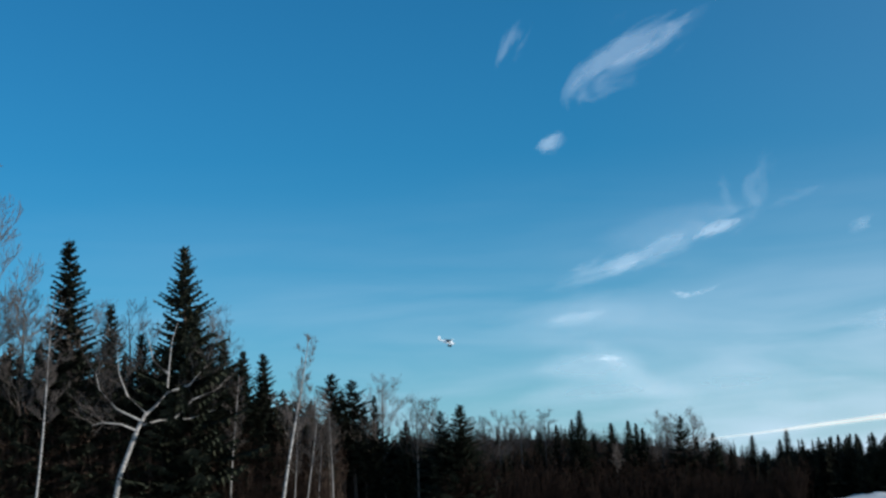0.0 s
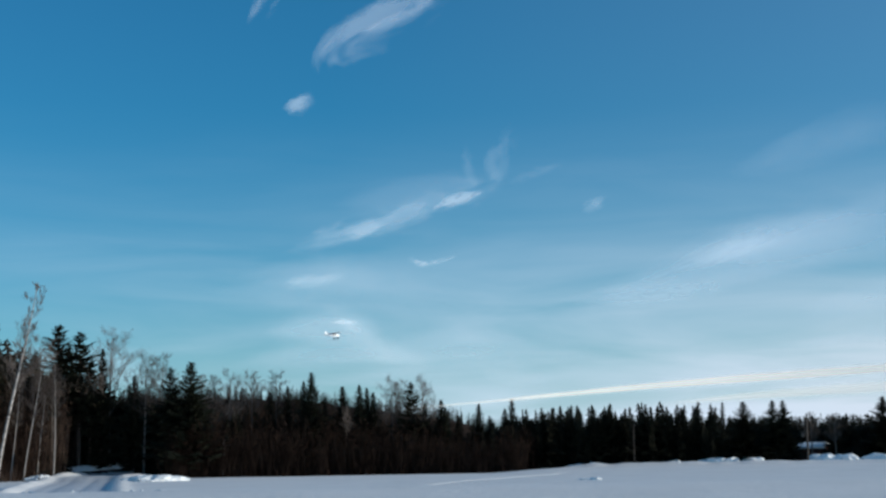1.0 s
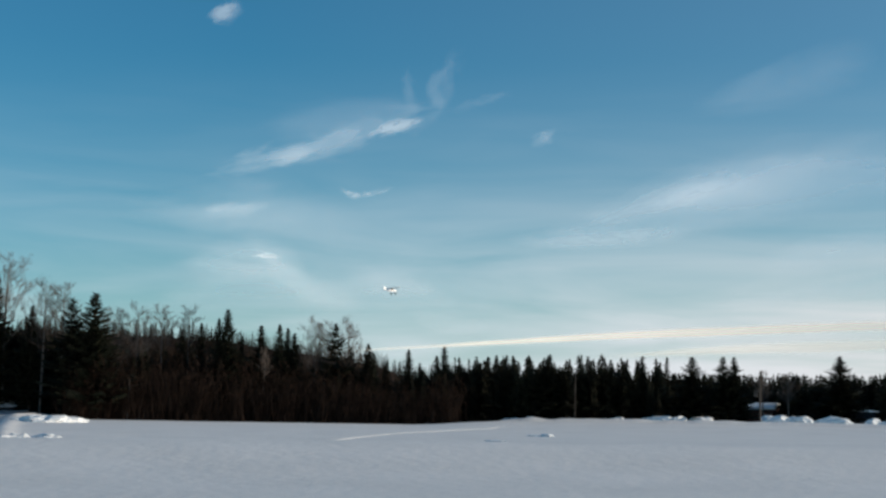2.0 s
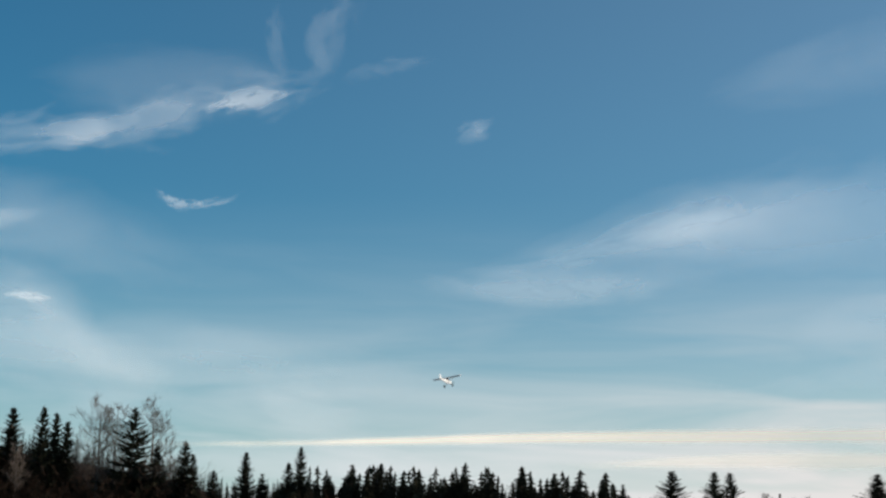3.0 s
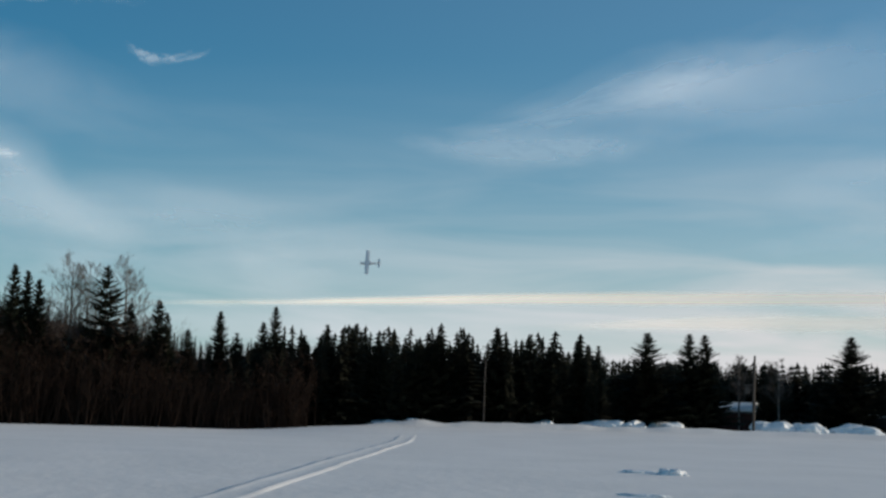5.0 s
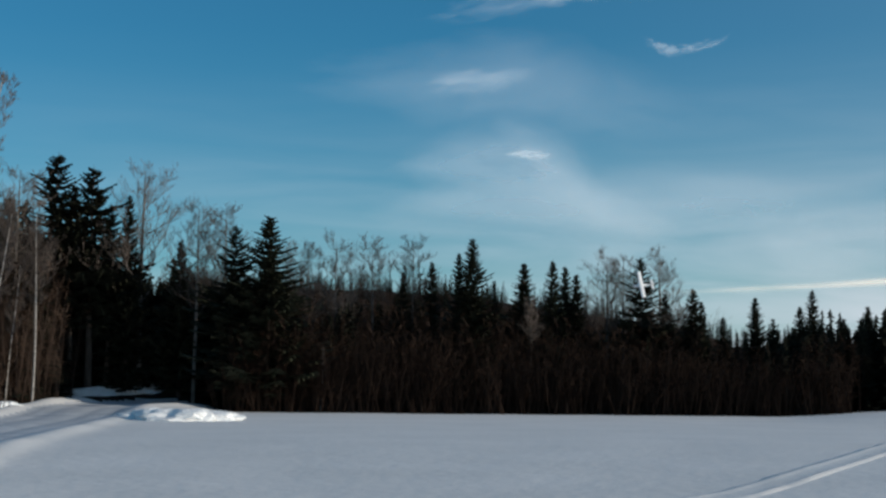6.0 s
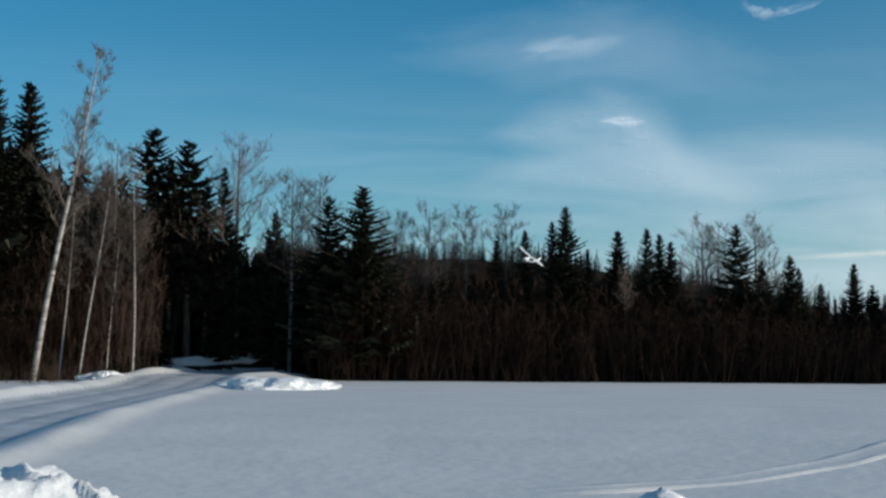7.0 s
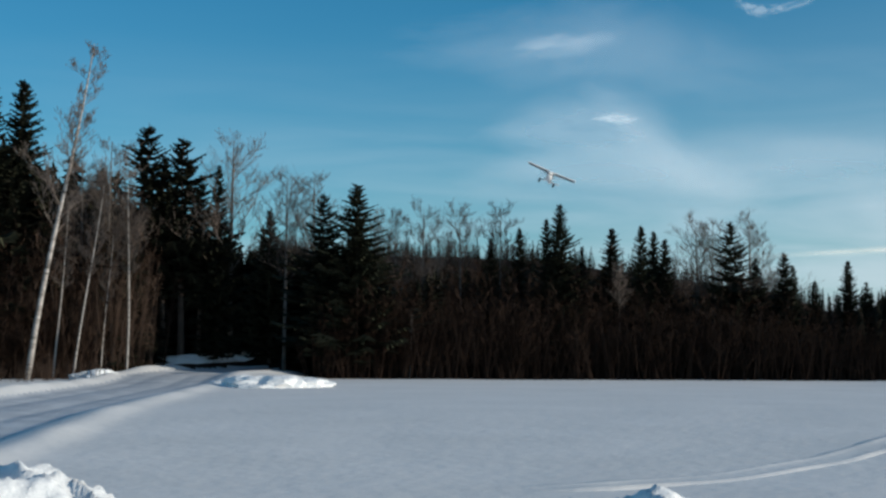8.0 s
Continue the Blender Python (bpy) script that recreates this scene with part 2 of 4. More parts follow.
def snow_bank():
    """The lumpy bank that the plough left round the yard."""
    verts, faces = [], []
    na, nr = 420, 90
    for i in range(na):
        az = -58 + 76 * i / (na - 1)
        crest = 16.0 + 0.5 * noise.noise((az * 0.15, 0, 0))
        top = bank_top(az) - 0.06
        for j in range(nr):
            s = j / (nr - 1)
            r = crest - 5.6 + 7.6 * s
            v = spot(az, r)
            rough = smooth(0.0, 0.3, s) * (1 - smooth(0.78, 0.95, s))
            z = -1.15 + (top + 1.15) * smooth(0.0, 0.74, s) ** 0.8 if s < 0.74 else top - (top + 1.05) * smooth(0.72, 1.0, s)
            w = v + Vector((noise.noise(v * 0.7), noise.noise(v * 0.7 + Vector((5, 0, 0))), 0)) * 0.6
            lump = 0.15 * noise.fractal(w * 0.9, 0.8, 2.2, 7) + 0.075 * noise.ridged_multi_fractal(w * 2.0 + Vector((9, 0, 0)), 0.9, 2.1, 5, 0.9, 1.8) - 0.07
            verts.append(Vector((v.x, v.y, z + lump * (0.2 + 1.1 * rough))))
    for i in range(na - 1):
        for j in range(nr - 1):
            a = i * nr + j
            faces.append((a, a + nr, a + nr + 1, a + 1))
    return tagged(new("snow_bank", mesh_of("snow_bank", verts, faces, M_BANK, True)), "lumpy ploughed bank of broken snow at the yard's edge", "snow bank", kind="stuff")


snow_bank()


# ---- trees ----
def conifer(seed, spread, bare, ragged):
    """A spruce ten metres high: the trunk's mesh and the crown's. bare: the part of the trunk without boughs; ragged: gaps."""
    rnd = random.Random(seed)
    tv, tf, cv, cf = [], [], [], []
    pts = [Vector((0.05 * math.sin(z + seed), 0.05 * math.cos(1.3 * z + seed), z)) for z in (-0.6, 0, 2, 4, 6, 8, 9.9)]
    tube(tv, tf, pts, [0.17, 0.16, 0.13, 0.10, 0.07, 0.04, 0.008], 7)
    z = 10 * bare
    while z < 9.85:
        k = (z / 10 - bare) / (1 - bare)
        reach = spread * (1 - k) ** 0.9 * (0.55 + 0.45 * smooth(0, 0.18, k)) + 0.07
        reach *= 1 + ragged * (rnd.random() - 0.5) + 0.25 * math.sin(z * 2.2 + seed)*ragged
        turn = rnd.random() * 6.28
        count = rnd.choice((5, 6, 7))
        for i in range(count):
            if rnd.random() < ragged * 0.35:
                continue
            w = turn + 6.28 * i / count + rnd.uniform(-0.3, 0.3)
            out, side = Vector((math.cos(w), math.sin(w), 0)), Vector((-math.sin(w), math.cos(w), 0))
            length = reach * rnd.uniform(0.65, 1.15)
            droop = rnd.uniform(0.15, 0.5) * (1 - k) - 0.25 * k
            base = Vector((0, 0, z + rnd.uniform(-0.08, 0.08)))

            def at(t):
                return base + out * (length * t) + Vector((0, 0, length * (-droop * t + 0.28 * t * t)))
            up = Vector((0, 0, 1))
            for a, b, wd in ((0.1, 0.62, 0.10), (0.5, 1.0, 0.075)):
                sliver(cv, cf, at(a), at(b), side * wd * (0.8 + length * 0.95))
            n = max(4, int(length * 7))
            for q in range(n):
                t = (q + 0.7) / n
                p = at(t)
                sp = (0.16 + 0.25 * length) * (0.5 + 0.5 * (1 - k)) * (1.15 - 0.75 * t) * rnd.uniform(0.6, 1.1)
                for sg in (-1, 1):
                    tip = p + side * (sg * sp) + out * (sp * 0.55) + up * rnd.uniform(-0.55, 0.05) * sp
                    sliver(cv, cf, p - out * 0.02, tip, out * (0.07 + 0.045 * length) + up * 0.06)
                if q % 2:
                    sliver(cv, cf, p, p - up * sp * rnd.uniform(0.4, 0.8) + out * 0.1, side * 0.08)
        z += rnd.uniform(0.10, 0.155) * (1.0 + 0.7 * ragged)
    sliver(cv, cf, Vector((0, 0, 9.5)), Vector((0, 0, 10.05)), Vector((0.05, 0, 0)))
    return mesh_of("trunk", tv, tf, M_BARK, True), mesh_of("crown", cv, cf, M_NEEDLE)


def bare_tree(seed, spread, first, mat, girth=0.11, bend=0.25, levels=5):
    """A leafless tree ten metres high: trunk and crown of bare twigs."""
    rnd = random.Random(seed)
    tv, tf, cv, cf = [], [], [], []
    pts, p = [], Vector((0, 0, -0.5))
    sway = Vector((rnd.uniform(-1, 1), rnd.uniform(-1, 1), 0)) * bend
    for i in range(12):
        k = i / 11
        pts.append(Vector((sway.x * k * k + 0.10 * bend * math.sin(5 * k + seed), sway.y * k * k + 0.10 * bend * math.cos(4 * k), -0.5 + 10.4 * k)))
    rad = [girth * (1 - i / 11) ** 0.8 + 0.012 for i in range(12)]
    tube(tv, tf, pts, rad, 7)

    def limb(p, d, length, r, level):
        steps = 4 if level < 3 else 2
        q, line = p.copy(), [p.copy()]
        for s in range(steps):
            d = (d + Vector((rnd.uniform(-1, 1), rnd.uniform(-1, 1), rnd.uniform(-0.5, 1.0))) * 0.22).normalized()
            q = q + d * (length / steps)
            line.append(q.copy())
        if level == 5:
            sliver(cv, cf, p, q, Vector((d.y, -d.x, 0.2)) * 0.013)
            return
        tube(cv, cf, line, [max(0.004, r * (1 - 0.8 * s / steps)) for s in range(steps + 1)], 4 if level < 2 else 3)
        if level < levels:
            for s in range(rnd.choice((4, 5, 6)) if level < 3 else 3):
                b = line[rnd.randrange(1, len(line))]
                side = Vector((rnd.uniform(-1, 1), rnd.uniform(-1, 1), rnd.uniform(-0.2, 0.9)))
                limb(b, (d * 0.9 + side * 0.75).normalized(), length * rnd.uniform(0.4, 0.65), r * 0.5, level + 1)
    n = 26
    for i in range(n):
        k = first + (0.97 - first) * (i + rnd.random() * 0.8) / n
        f = k * 11
        a = pts[int(f)].lerp(pts[min(11, int(f) + 1)], f - int(f))
        w = i * 2.4 + rnd.uniform(-0.4, 0.4)
        d = Vector((math.cos(w), math.sin(w), rnd.uniform(0.35, 1.1))).normalized()
        limb(a, d, spread * (1.25 - k) * rnd.uniform(0.7, 1.2), girth * 0.42 * (1.15 - k), 1)
    return mesh_of("trunk", tv, tf, mat, True), mesh_of("crown", cv, cf, M_TWIG)


def tree(name, meshes, label):
    top = new(name)
    top.empty_display_size = 0.3
    child("trunk", meshes[0], top)
    child("crown", meshes[1], top)
    return tagged(top, label, "tree")


def plant(first, az, r, tall, turn=0.0, fat=1.0, lean=0.0, group="", label=""):
    """A copy of a tree at its bearing and distance; tall: its height in metres."""
    p = spot(az, r)
    k = tall / 10
    m = pose(p.x, p.y, height(p.x, p.y) - 0.02, 0, 0, -az) @ pose(0, 0, 0, 0, lean, 0) @ pose(0, 0, 0, 0, 0, turn) @ Matrix.Diagonal((k * fat, k * fat, k, 1))
    ob = copy_thing(first, m)
    return tagged(ob, label, "", group)


SPRUCE = [tree("spruce", conifer(3, 2.9, 0.05, 0.30), "dark green spruce at the edge of the snowy field"),
          tree("spruce", conifer(8, 2.1, 0.05, 0.28), "slim dark spruce at the edge of the woods"),
          tree("spruce", conifer(15, 2.7, 0.08, 0.5), "ragged dark spruce with gaps between its boughs")]
PINE = [tree("pine", conifer(21, 2.3, 0.40, 0.7), "tall pine with a bare lower trunk and ragged crown"),
        tree("pine", conifer(27, 2.2, 0.32, 0.6), "dark ragged pine rising out of the woods")]
FIR = [tree("fir", conifer(33, 1.75, 0.03, 0.2), "narrow pointed fir, nearly black")]
ASPEN = [tree("aspen", bare_tree(5, 2.5, 0.45, M_ASPEN), "leafless aspen with a fine grey crown"),
         tree("aspen", bare_tree(9, 2.3, 0.62, M_ASPEN, 0.09), "slender leafless aspen with a high crown"),
         tree("aspen", bare_tree(12, 2.8, 0.40, M_ASPEN, 0.12), "round-crowned leafless aspen above the dark woods")]


def crooked_birch():
    """A birch that forks low, with long limbs arching to both sides."""
    rnd = random.Random(47)
    tv, tf, cv, cf = [], [], [], []

    def line(*p):
        return [Vector((x, y, z)) for x, y, z in p]
    stem = line((-0.3, 0, -0.5), (0, 0, 1.5), (0.5, 0.1, 4.0), (1.6, 0, 7.0), (2.1, 0, 7.9), (2.9, 0.2, 8.6), (3.6, 0.1, 9.4), (3.7, 0, 11.0), (3.9, 0.1, 12.8), (4.3, 0, 14.2))
    tube(tv, tf, stem, [0.20, 0.19, 0.17, 0.15, 0.12, 0.10, 0.08, 0.06, 0.035, 0.012], 8)
    arms = [line((1.7, 0, 7.2), (3.2, 0.4, 7.6), (5.2, 0.5, 7.7), (7.0, 0.3, 8.3)), line((1.5, 0, 6.9), (0.4, -0.3, 7.3), (-0.8, -0.2, 7.4), (-1.4, 0, 7.2)),
            line((2.2, 0, 8.0), (1.0, 0.3, 9.2), (0.4, 0.2, 10.6), (0.2, 0, 12.0)), line((3.5, 0, 9.4), (5.0, -0.3, 9.9), (6.2, 0, 11.2), (6.6, 0, 12.4)),
            line((1.9, 0, 7.5), (0.2, 0, 8.3), (-0.9, 0.2, 9.6), (-1.2, 0, 10.8)), line((4.2, 0.3, 7.7), (5.4, 0.2, 9.0), (6.9, 0, 9.6), (8.0, 0, 10.6)), line((3.7, 0, 10.6), (2.6, 0, 11.6), (2.3, 0, 13.0))]

    def twig(p, d, length, r, level):
        q = p + d * length * 0.5 + Vector((rnd.uniform(-0.1, 0.1), rnd.uniform(-0.1, 0.1), 0.05)) * length
        e = q + (d + Vector((rnd.uniform(-0.4, 0.4), rnd.uniform(-0.4, 0.4), rnd.uniform(-0.1, 0.5)))).normalized() * length * 0.5
        tube(cv, cf, [p, q, e], [r, r * 0.7, 0.004], 3)
        if level < 4:
            for _ in range(4):
                twig(p.lerp(e, rnd.uniform(0.25, 0.95)), (d * 0.7 + Vector((rnd.uniform(-1, 1), rnd.uniform(-1, 1), rnd.uniform(-0.3, 1)))).normalized(), length * rnd.uniform(0.4, 0.65), r * 0.55, level + 1)
    limbs = []
    for arm in arms:
        lv, lf = [], []
        tube(lv, lf, arm, [0.085 - 0.068 * i / (len(arm) - 1) for i in range(len(arm))], 6)
        limbs.append(mesh_of("limb", lv, lf, M_BIRCH, True))
        for a, c in zip(arm[1:], arm[2:]):
            for _ in range(4):
                twig(a.lerp(c, rnd.random()), ((c - a).normalized() * 0.5 + Vector((rnd.uniform(-1, 1), rnd.uniform(-1, 1), rnd.uniform(-0.2, 1.2)))).normalized(), rnd.uniform(0.9, 2.0), 0.022, 1)
    top = tree("birch", (mesh_of("trunk", tv, tf, M_BIRCH, True), mesh_of("crown", cv, cf, M_TWIG)), "crooked white birch with long arching bare limbs")
    for me in limbs:
        child("limb", me, top)
    return top


CROOKED = crooked_birch()
BIRCH = [tree("birch", bare_tree(41, 1.35, 0.45, M_BIRCH, 0.085, 0.8), "leafless white-barked birch leaning over the road's edge"),
         tree("birch", bare_tree(44, 1.2, 0.52, M_BIRCH, 0.055, 0.6), "thin leafless white birch at the woods' edge")]


def rise(el, r):
    """How high a thing stands that shows at that angle above the eye's level, at that distance."""
    return EYE + r * math.tan(radians(el))


def stand_of(first, rows, group):
    """Trees of a kind: bearing, distance, angle of the top, girth."""
    rnd = random.Random(len(group) * 7 + len(rows))
    for az, r, el, fat in rows:
        p = spot(az, r)
        plant(first, az, r, rise(el, r) - height(p.x, p.y), rnd.uniform(0, 360), fat, group=group)


# along the near shore of the woods
stand_of(SPRUCE[0], [(-38.9, 68.2, 16.95, 1), (-21, 66.4, 6.55, 1.5), (-13.02, 67.2, 5.74, 1.05), (-24.4, 71.2, 5.5, 1), (-41.5, 69.6, 11.5, 1), (-49.2, 71.8, 10.7, 1), (-37.2, 69, 10.9, 1), (-52.5, 73, 12, 1)], "spruces of the near woods")
stand_of(FIR[0], [(-45.9, 70.4, 17, 1.25), (-43.4, 69.9, 13.28, 1.1), (-26.4, 71.3, 7.2, 1), (-15.7, 68.7, 4.43, 1.2), (-12.15, 68.4, 4.1, 1), (-5.5, 68.2, 3.6, 1.4), (-4.1, 67.7, 3.3, 1.2)], "firs of the near woods")
stand_of(SPRUCE[1], [(-35.1, 68.9, 10.45, 1.1), (-33.81, 68.7, 10.25, 1.2), (-10.98, 67.9, 4.82, 1.3), (-9.85, 67.9, 4.92, 1), (-9.37, 68.2, 4.7, 1), (-8.94, 67.9, 4.4, 1.1), (-13.55, 67.5, 5.2, 0.9), (-4.42, 68, 3.8, 1.3), (-14.6, 69, 4.87, 0.9), (-36.3, 69.4, 11, 1.1), (-38.2, 68.9, 12.6, 1.1), (-3.3, 68.4, 2.7, 1.3)], "slim spruces of the near woods")
stand_of(PINE[0], [(-29.1, 71.3, 8.71, 1.2), (-27.8, 71.5, 8.27, 1.15), (-6.44, 68.1, 5.04, 1)], "pines of the near woods")
stand_of(PINE[1], [(-27.1, 71.6, 6.86, 1), (-22.3, 67.1, 6.2, 1.2), (-28.5, 71.7, 7.6, 1), (-35.5, 70.1, 9.6, 1)], "ragged pines of the near woods")
stand_of(ASPEN[2], [(-25.9, 71.5, 8.13, 1.1), (-7.73, 69.2, 5.08, 1.1), (-5.7, 69.1, 5.10, 1.2), (-18.4, 69, 5.65, 1), (-51.2, 72.5, 19.70, 1), (-42, 70.9, 12.70, 1)], "round-crowned aspens of the woods")
stand_of(ASPEN[0], [(-23.8, 69.9, 6.80, 1), (-22.65, 69.8, 6.80, 1), (-7.1, 69.3, 4.97, 1), (-19.5, 69.1, 5.45, 0.9), (-30.6, 68.5, 7.90, 1), (-31.6, 68.3, 7.30, 1), (-45.4, 71.2, 13.20, 1), (-37.9, 71.2, 12.90, 0.9), (-48.5, 71.6, 13.70, 1)], "bare aspens of the woods")
stand_of(ASPEN[1], [(-16.93, 69.6, 5.58, 1), (-15.36, 69.3, 5.58, 1), (-20.2, 69.1, 5.30, 1), (-29.8, 66.9, 6.27, 0.8), (-10.7, 66.7, 3.30, 0.8), (-36.6, 71, 11.70, 1)], "slender aspens of the woods")

# birches at the edge, leaning as they grew
for first, az, r, el, turn, lean, label in (
        (BIRCH[0], -33.35, 64.5, 11.8, 40, 8.0, "tall leafless white birch leaning over the road's edge"),
        (BIRCH[1], -31.75, 64.5, 6.4, 130, 7.0, "thin leafless white birch leaning beside the road"),
        (BIRCH[1], -29.8, 65.5, 6.4, 10, 0.5, "straight thin birch with a bare white trunk"),
        (BIRCH[1], -32.5, 65.0, 5.6, 75, 4.0, "thin pale birch behind the road's snow bank"),
        (BIRCH[1], -30.75, 66.0, 4.4, 160, 3.0, "short thin birch behind the road's snow bank"),
        (BIRCH[1], -18.9, 65.0, 1.5, 60, 2.0, "small pale birch in the brush at the field"),
        (BIRCH[1], -49.0, 66.5, 13.0, 20, 6.0, "thin leafless birch at the woods' edge"),
        (BIRCH[1], -36.6, 66.0, 9.0, 200, 4.0, "leafless birch among dark spruces")):
    p = spot(az, r)
    plant(first, az, r, rise(el, r) - height(p.x, p.y), turn, 1.0, lean, "birches by the road", label)

plant(CROOKED, -44.1, 66.0, 11.2, 0, 1.0, 1.0, "birches by the road")

stand_of(ASPEN[0], [(18.1, 75.5, 2.25, 1.3), (19.6, 75, 2.15, 1.2)], "bare aspens beside the far yard")

# the darker woods across the field
stand_of(SPRUCE[1], [(-2.07, 70, 3.46, 1.2), (0.05, 70.5, 3.72, 1.1), (-0.4, 70.5, 3.1, 1.2), (3.23, 70.3, 3.17, 1.2), (4.72, 68.6, 2.85, 1.2), (11.9, 71.2, 2.73, 1.3)], "spruces across the field")
stand_of(SPRUCE[0], [(14.6, 72.2, 3.12, 1.75), (16.2, 73.3, 3.1, 1.45), (16.8, 73.5, 3.08, 1.4), (22.25, 76, 3.1, 1.9), (19.3, 76.2, 1.95, 1.3), (24.5, 77.4, 2.2, 1.2)], "full spruces beside the yard across the field")
stand_of(SPRUCE[2], [(2.08, 69.6, 3.05, 1.2), (4.1, 69.1, 2.67, 1.2), (6.5, 69.1, 3, 1.4), (8.8, 69.9, 3.13, 1.4), (10.06, 70.5, 2.92, 1.4), (10.9, 70.7, 2.66, 1.3), (12.7, 71.7, 2.54, 1.3), (7.5, 69.6, 2.6, 1.3), (5.6, 69, 2.6, 1.3), (-1.4, 70.4, 2.6, 1.3), (1.2, 69.2, 2.6, 1.3)], "ragged spruces across the field")
for first in (*SPRUCE, *PINE, *FIR, *ASPEN, *BIRCH, CROOKED):
    for o in (*first.children, first):
        bpy.data.objects.remove(o)


# ---- tree stuff: the mass of the woods ----
def scatter(name, kinds, places, mat, label):
    """One mesh of many plants: places of (x, y, z, height, turn, girth)."""
    vs, fs, n = [], [], 0
    for i, (x, y, z, h, w, g) in enumerate(places):
        v, f = kinds[i % len(kinds)]
        c, s = math.cos(w) * h * g, math.sin(w) * h * g
        m = np.array(((c, -s, 0), (s, c, 0), (0, 0, h)))
        vs.append(v @ m.T + np.array((x, y, z)))
        fs.append(f + n)
        n += len(v)
    me = bpy.data.meshes.new(name)
    V, F = np.concatenate(vs), np.concatenate(fs)
    me.vertices.add(len(V))
    me.vertices.foreach_set("co", V.ravel())
    me.loops.add(F.size)
    me.loops.foreach_set("vertex_index", F.ravel())
    me.polygons.add(len(F))
    me.polygons.foreach_set("loop_start", np.arange(len(F)) * 3)
    me.polygons.foreach_set("loop_total", np.full(len(F), 3))
    me.materials.append(mat)
    me.update(calc_edges=True)
    return tagged(new(name, me), label, "trees", kind="stuff")


def simple_conifer(seed, step=0.042):
    rnd = random.Random(seed)
    v, f = [], []
    z = 0.02
    while z < 0.97:
        reach = 0.15 * (1 - z) ** 0.8 + 0.012
        for i in range(6):
            w = rnd.random() * 6.28
            o = Vector((math.cos(w), math.sin(w), 0))
            s = Vector((-o.y, o.x, 0))
            L = reach * rnd.uniform(0.6, 1.25)
            p = Vector((0, 0, z))
            sliver(v, f, p + o * 0.2 * L, p + o * L + Vector((0, 0, -0.15 * L)), s * 0.35 * L + Vector((0, 0, 0.012)))
            sliver(v, f, p + Vector((0, 0, 0.03)), p + o * L * 0.8 + s * L * 0.4 - Vector((0, 0, 0.3 * L)), s * 0.25 * L - Vector((0, 0, 0.012)))
        z += step
    sliver(v, f, Vector((-0.01, 0, 0.9)), Vector((0, 0, 1.0)), Vector((0.012, 0, 0)))
    return np.array([tuple(p) for p in v]), np.array(f)


def brush_clump(seed):
    """Bare saplings and twigs, one unit high."""
    rnd = random.Random(seed)
    v, f = [], []
    for i in range(5):
        a = Vector((rnd.uniform(-0.16, 0.16), rnd.uniform(-0.16, 0.16), -0.05))
        b = a + Vector((rnd.uniform(-0.2, 0.2), rnd.uniform(-0.2, 0.2), rnd.uniform(0.55, 1.05)))
        w = rnd.random() * 3.14
        e = Vector((math.cos(w), math.sin(w), 0)) * 0.007
        sliver(v, f, a, b, e)
        sliver(v, f, a, b, Vector((-e.y, e.x, 0)))
        for q in range(11):
            t = rnd.uniform(0.2, 0.97)
            p = a.lerp(b, t)
            d = Vector((rnd.uniform(-1, 1), rnd.uniform(-1, 1), rnd.uniform(0.3, 1.3)))
            L = rnd.uniform(0.08, 0.2) * (1.2 - 0.6 * t)
            tip = p + d * L
            sliver(v, f, p, tip, Vector((-d.y, d.x, 0)) * 0.0035)
            for k in range(2):
                g = p.lerp(tip, rnd.uniform(0.3, 0.9))
                sliver(v, f, g, g + Vector((rnd.uniform(-1, 1), rnd.uniform(-1, 1), rnd.uniform(0, 1))) * L * 0.5, Vector((d.y, -d.x, 0.3)) * 0.0025)
    return np.array([tuple(p) for p in v]), np.array(f)


def on_road(x, y, w=4.6):
    d, _ = road_side(x, y)
    open_view = -0.56 * y < x < -0.465 * y and math.hypot(x, y) < 76
    return abs(d) < w or open_view


rnd = random.Random(77)
brush, woods, far, saplings, screen = [], [], [], [], []
while len(saplings) < 160:                  # low scrub along the road's bank
    az = rnd.uniform(-46, -29.5)
    r = front(az) - rnd.uniform(2, 8)
    x, y, _ = spot(az, r)
    if not on_road(x, y, 2.6):
        saplings.append((x, y, height(x, y), rnd.uniform(0.5, 1.5), rnd.random() * 6.28, rnd.uniform(0.8, 1.6)))
while len(saplings) < 2300:                    # tall brown saplings beside the road
    az = rnd.uniform(-54, -27) if len(saplings) % 3 else rnd.uniform(-54, -37)
    r = front(az) - 0.8 + rnd.random() ** 1.4 * 9
    x, y, _ = spot(az, r)
    if not on_road(x, y, 3.4):
        h = rise(crown_line(az), r) * rnd.uniform(0.35, 0.98)
        saplings.append((x, y, height(x, y), min(h, 3.0 + max(0, r - front(az) + 4) * 1.8), rnd.random() * 6.28, rnd.uniform(0.4, 0.8)))
while len(brush) < 5200:
    az = rnd.uniform(-56, 1.2) if len(brush) % 3 else rnd.uniform(-50, -27)
    r = front(az) - 1.5 + rnd.random() ** 1.5 * 12 if len(brush) % 4 else rnd.uniform(78, 92)
    x, y, _ = spot(az, r)
    if on_road(x, y):
        continue
    z = height(x, y)
    h = min((rise(crown_line(az), r) - z) * rnd.uniform(0.6, 1.0), 3.4 + max(0, r - front(az) + 1.5) * 1.6)
    brush.append((x, y, z, max(0.8, h), rnd.random() * 6.28, rnd.uniform(0.7, 1.4)))
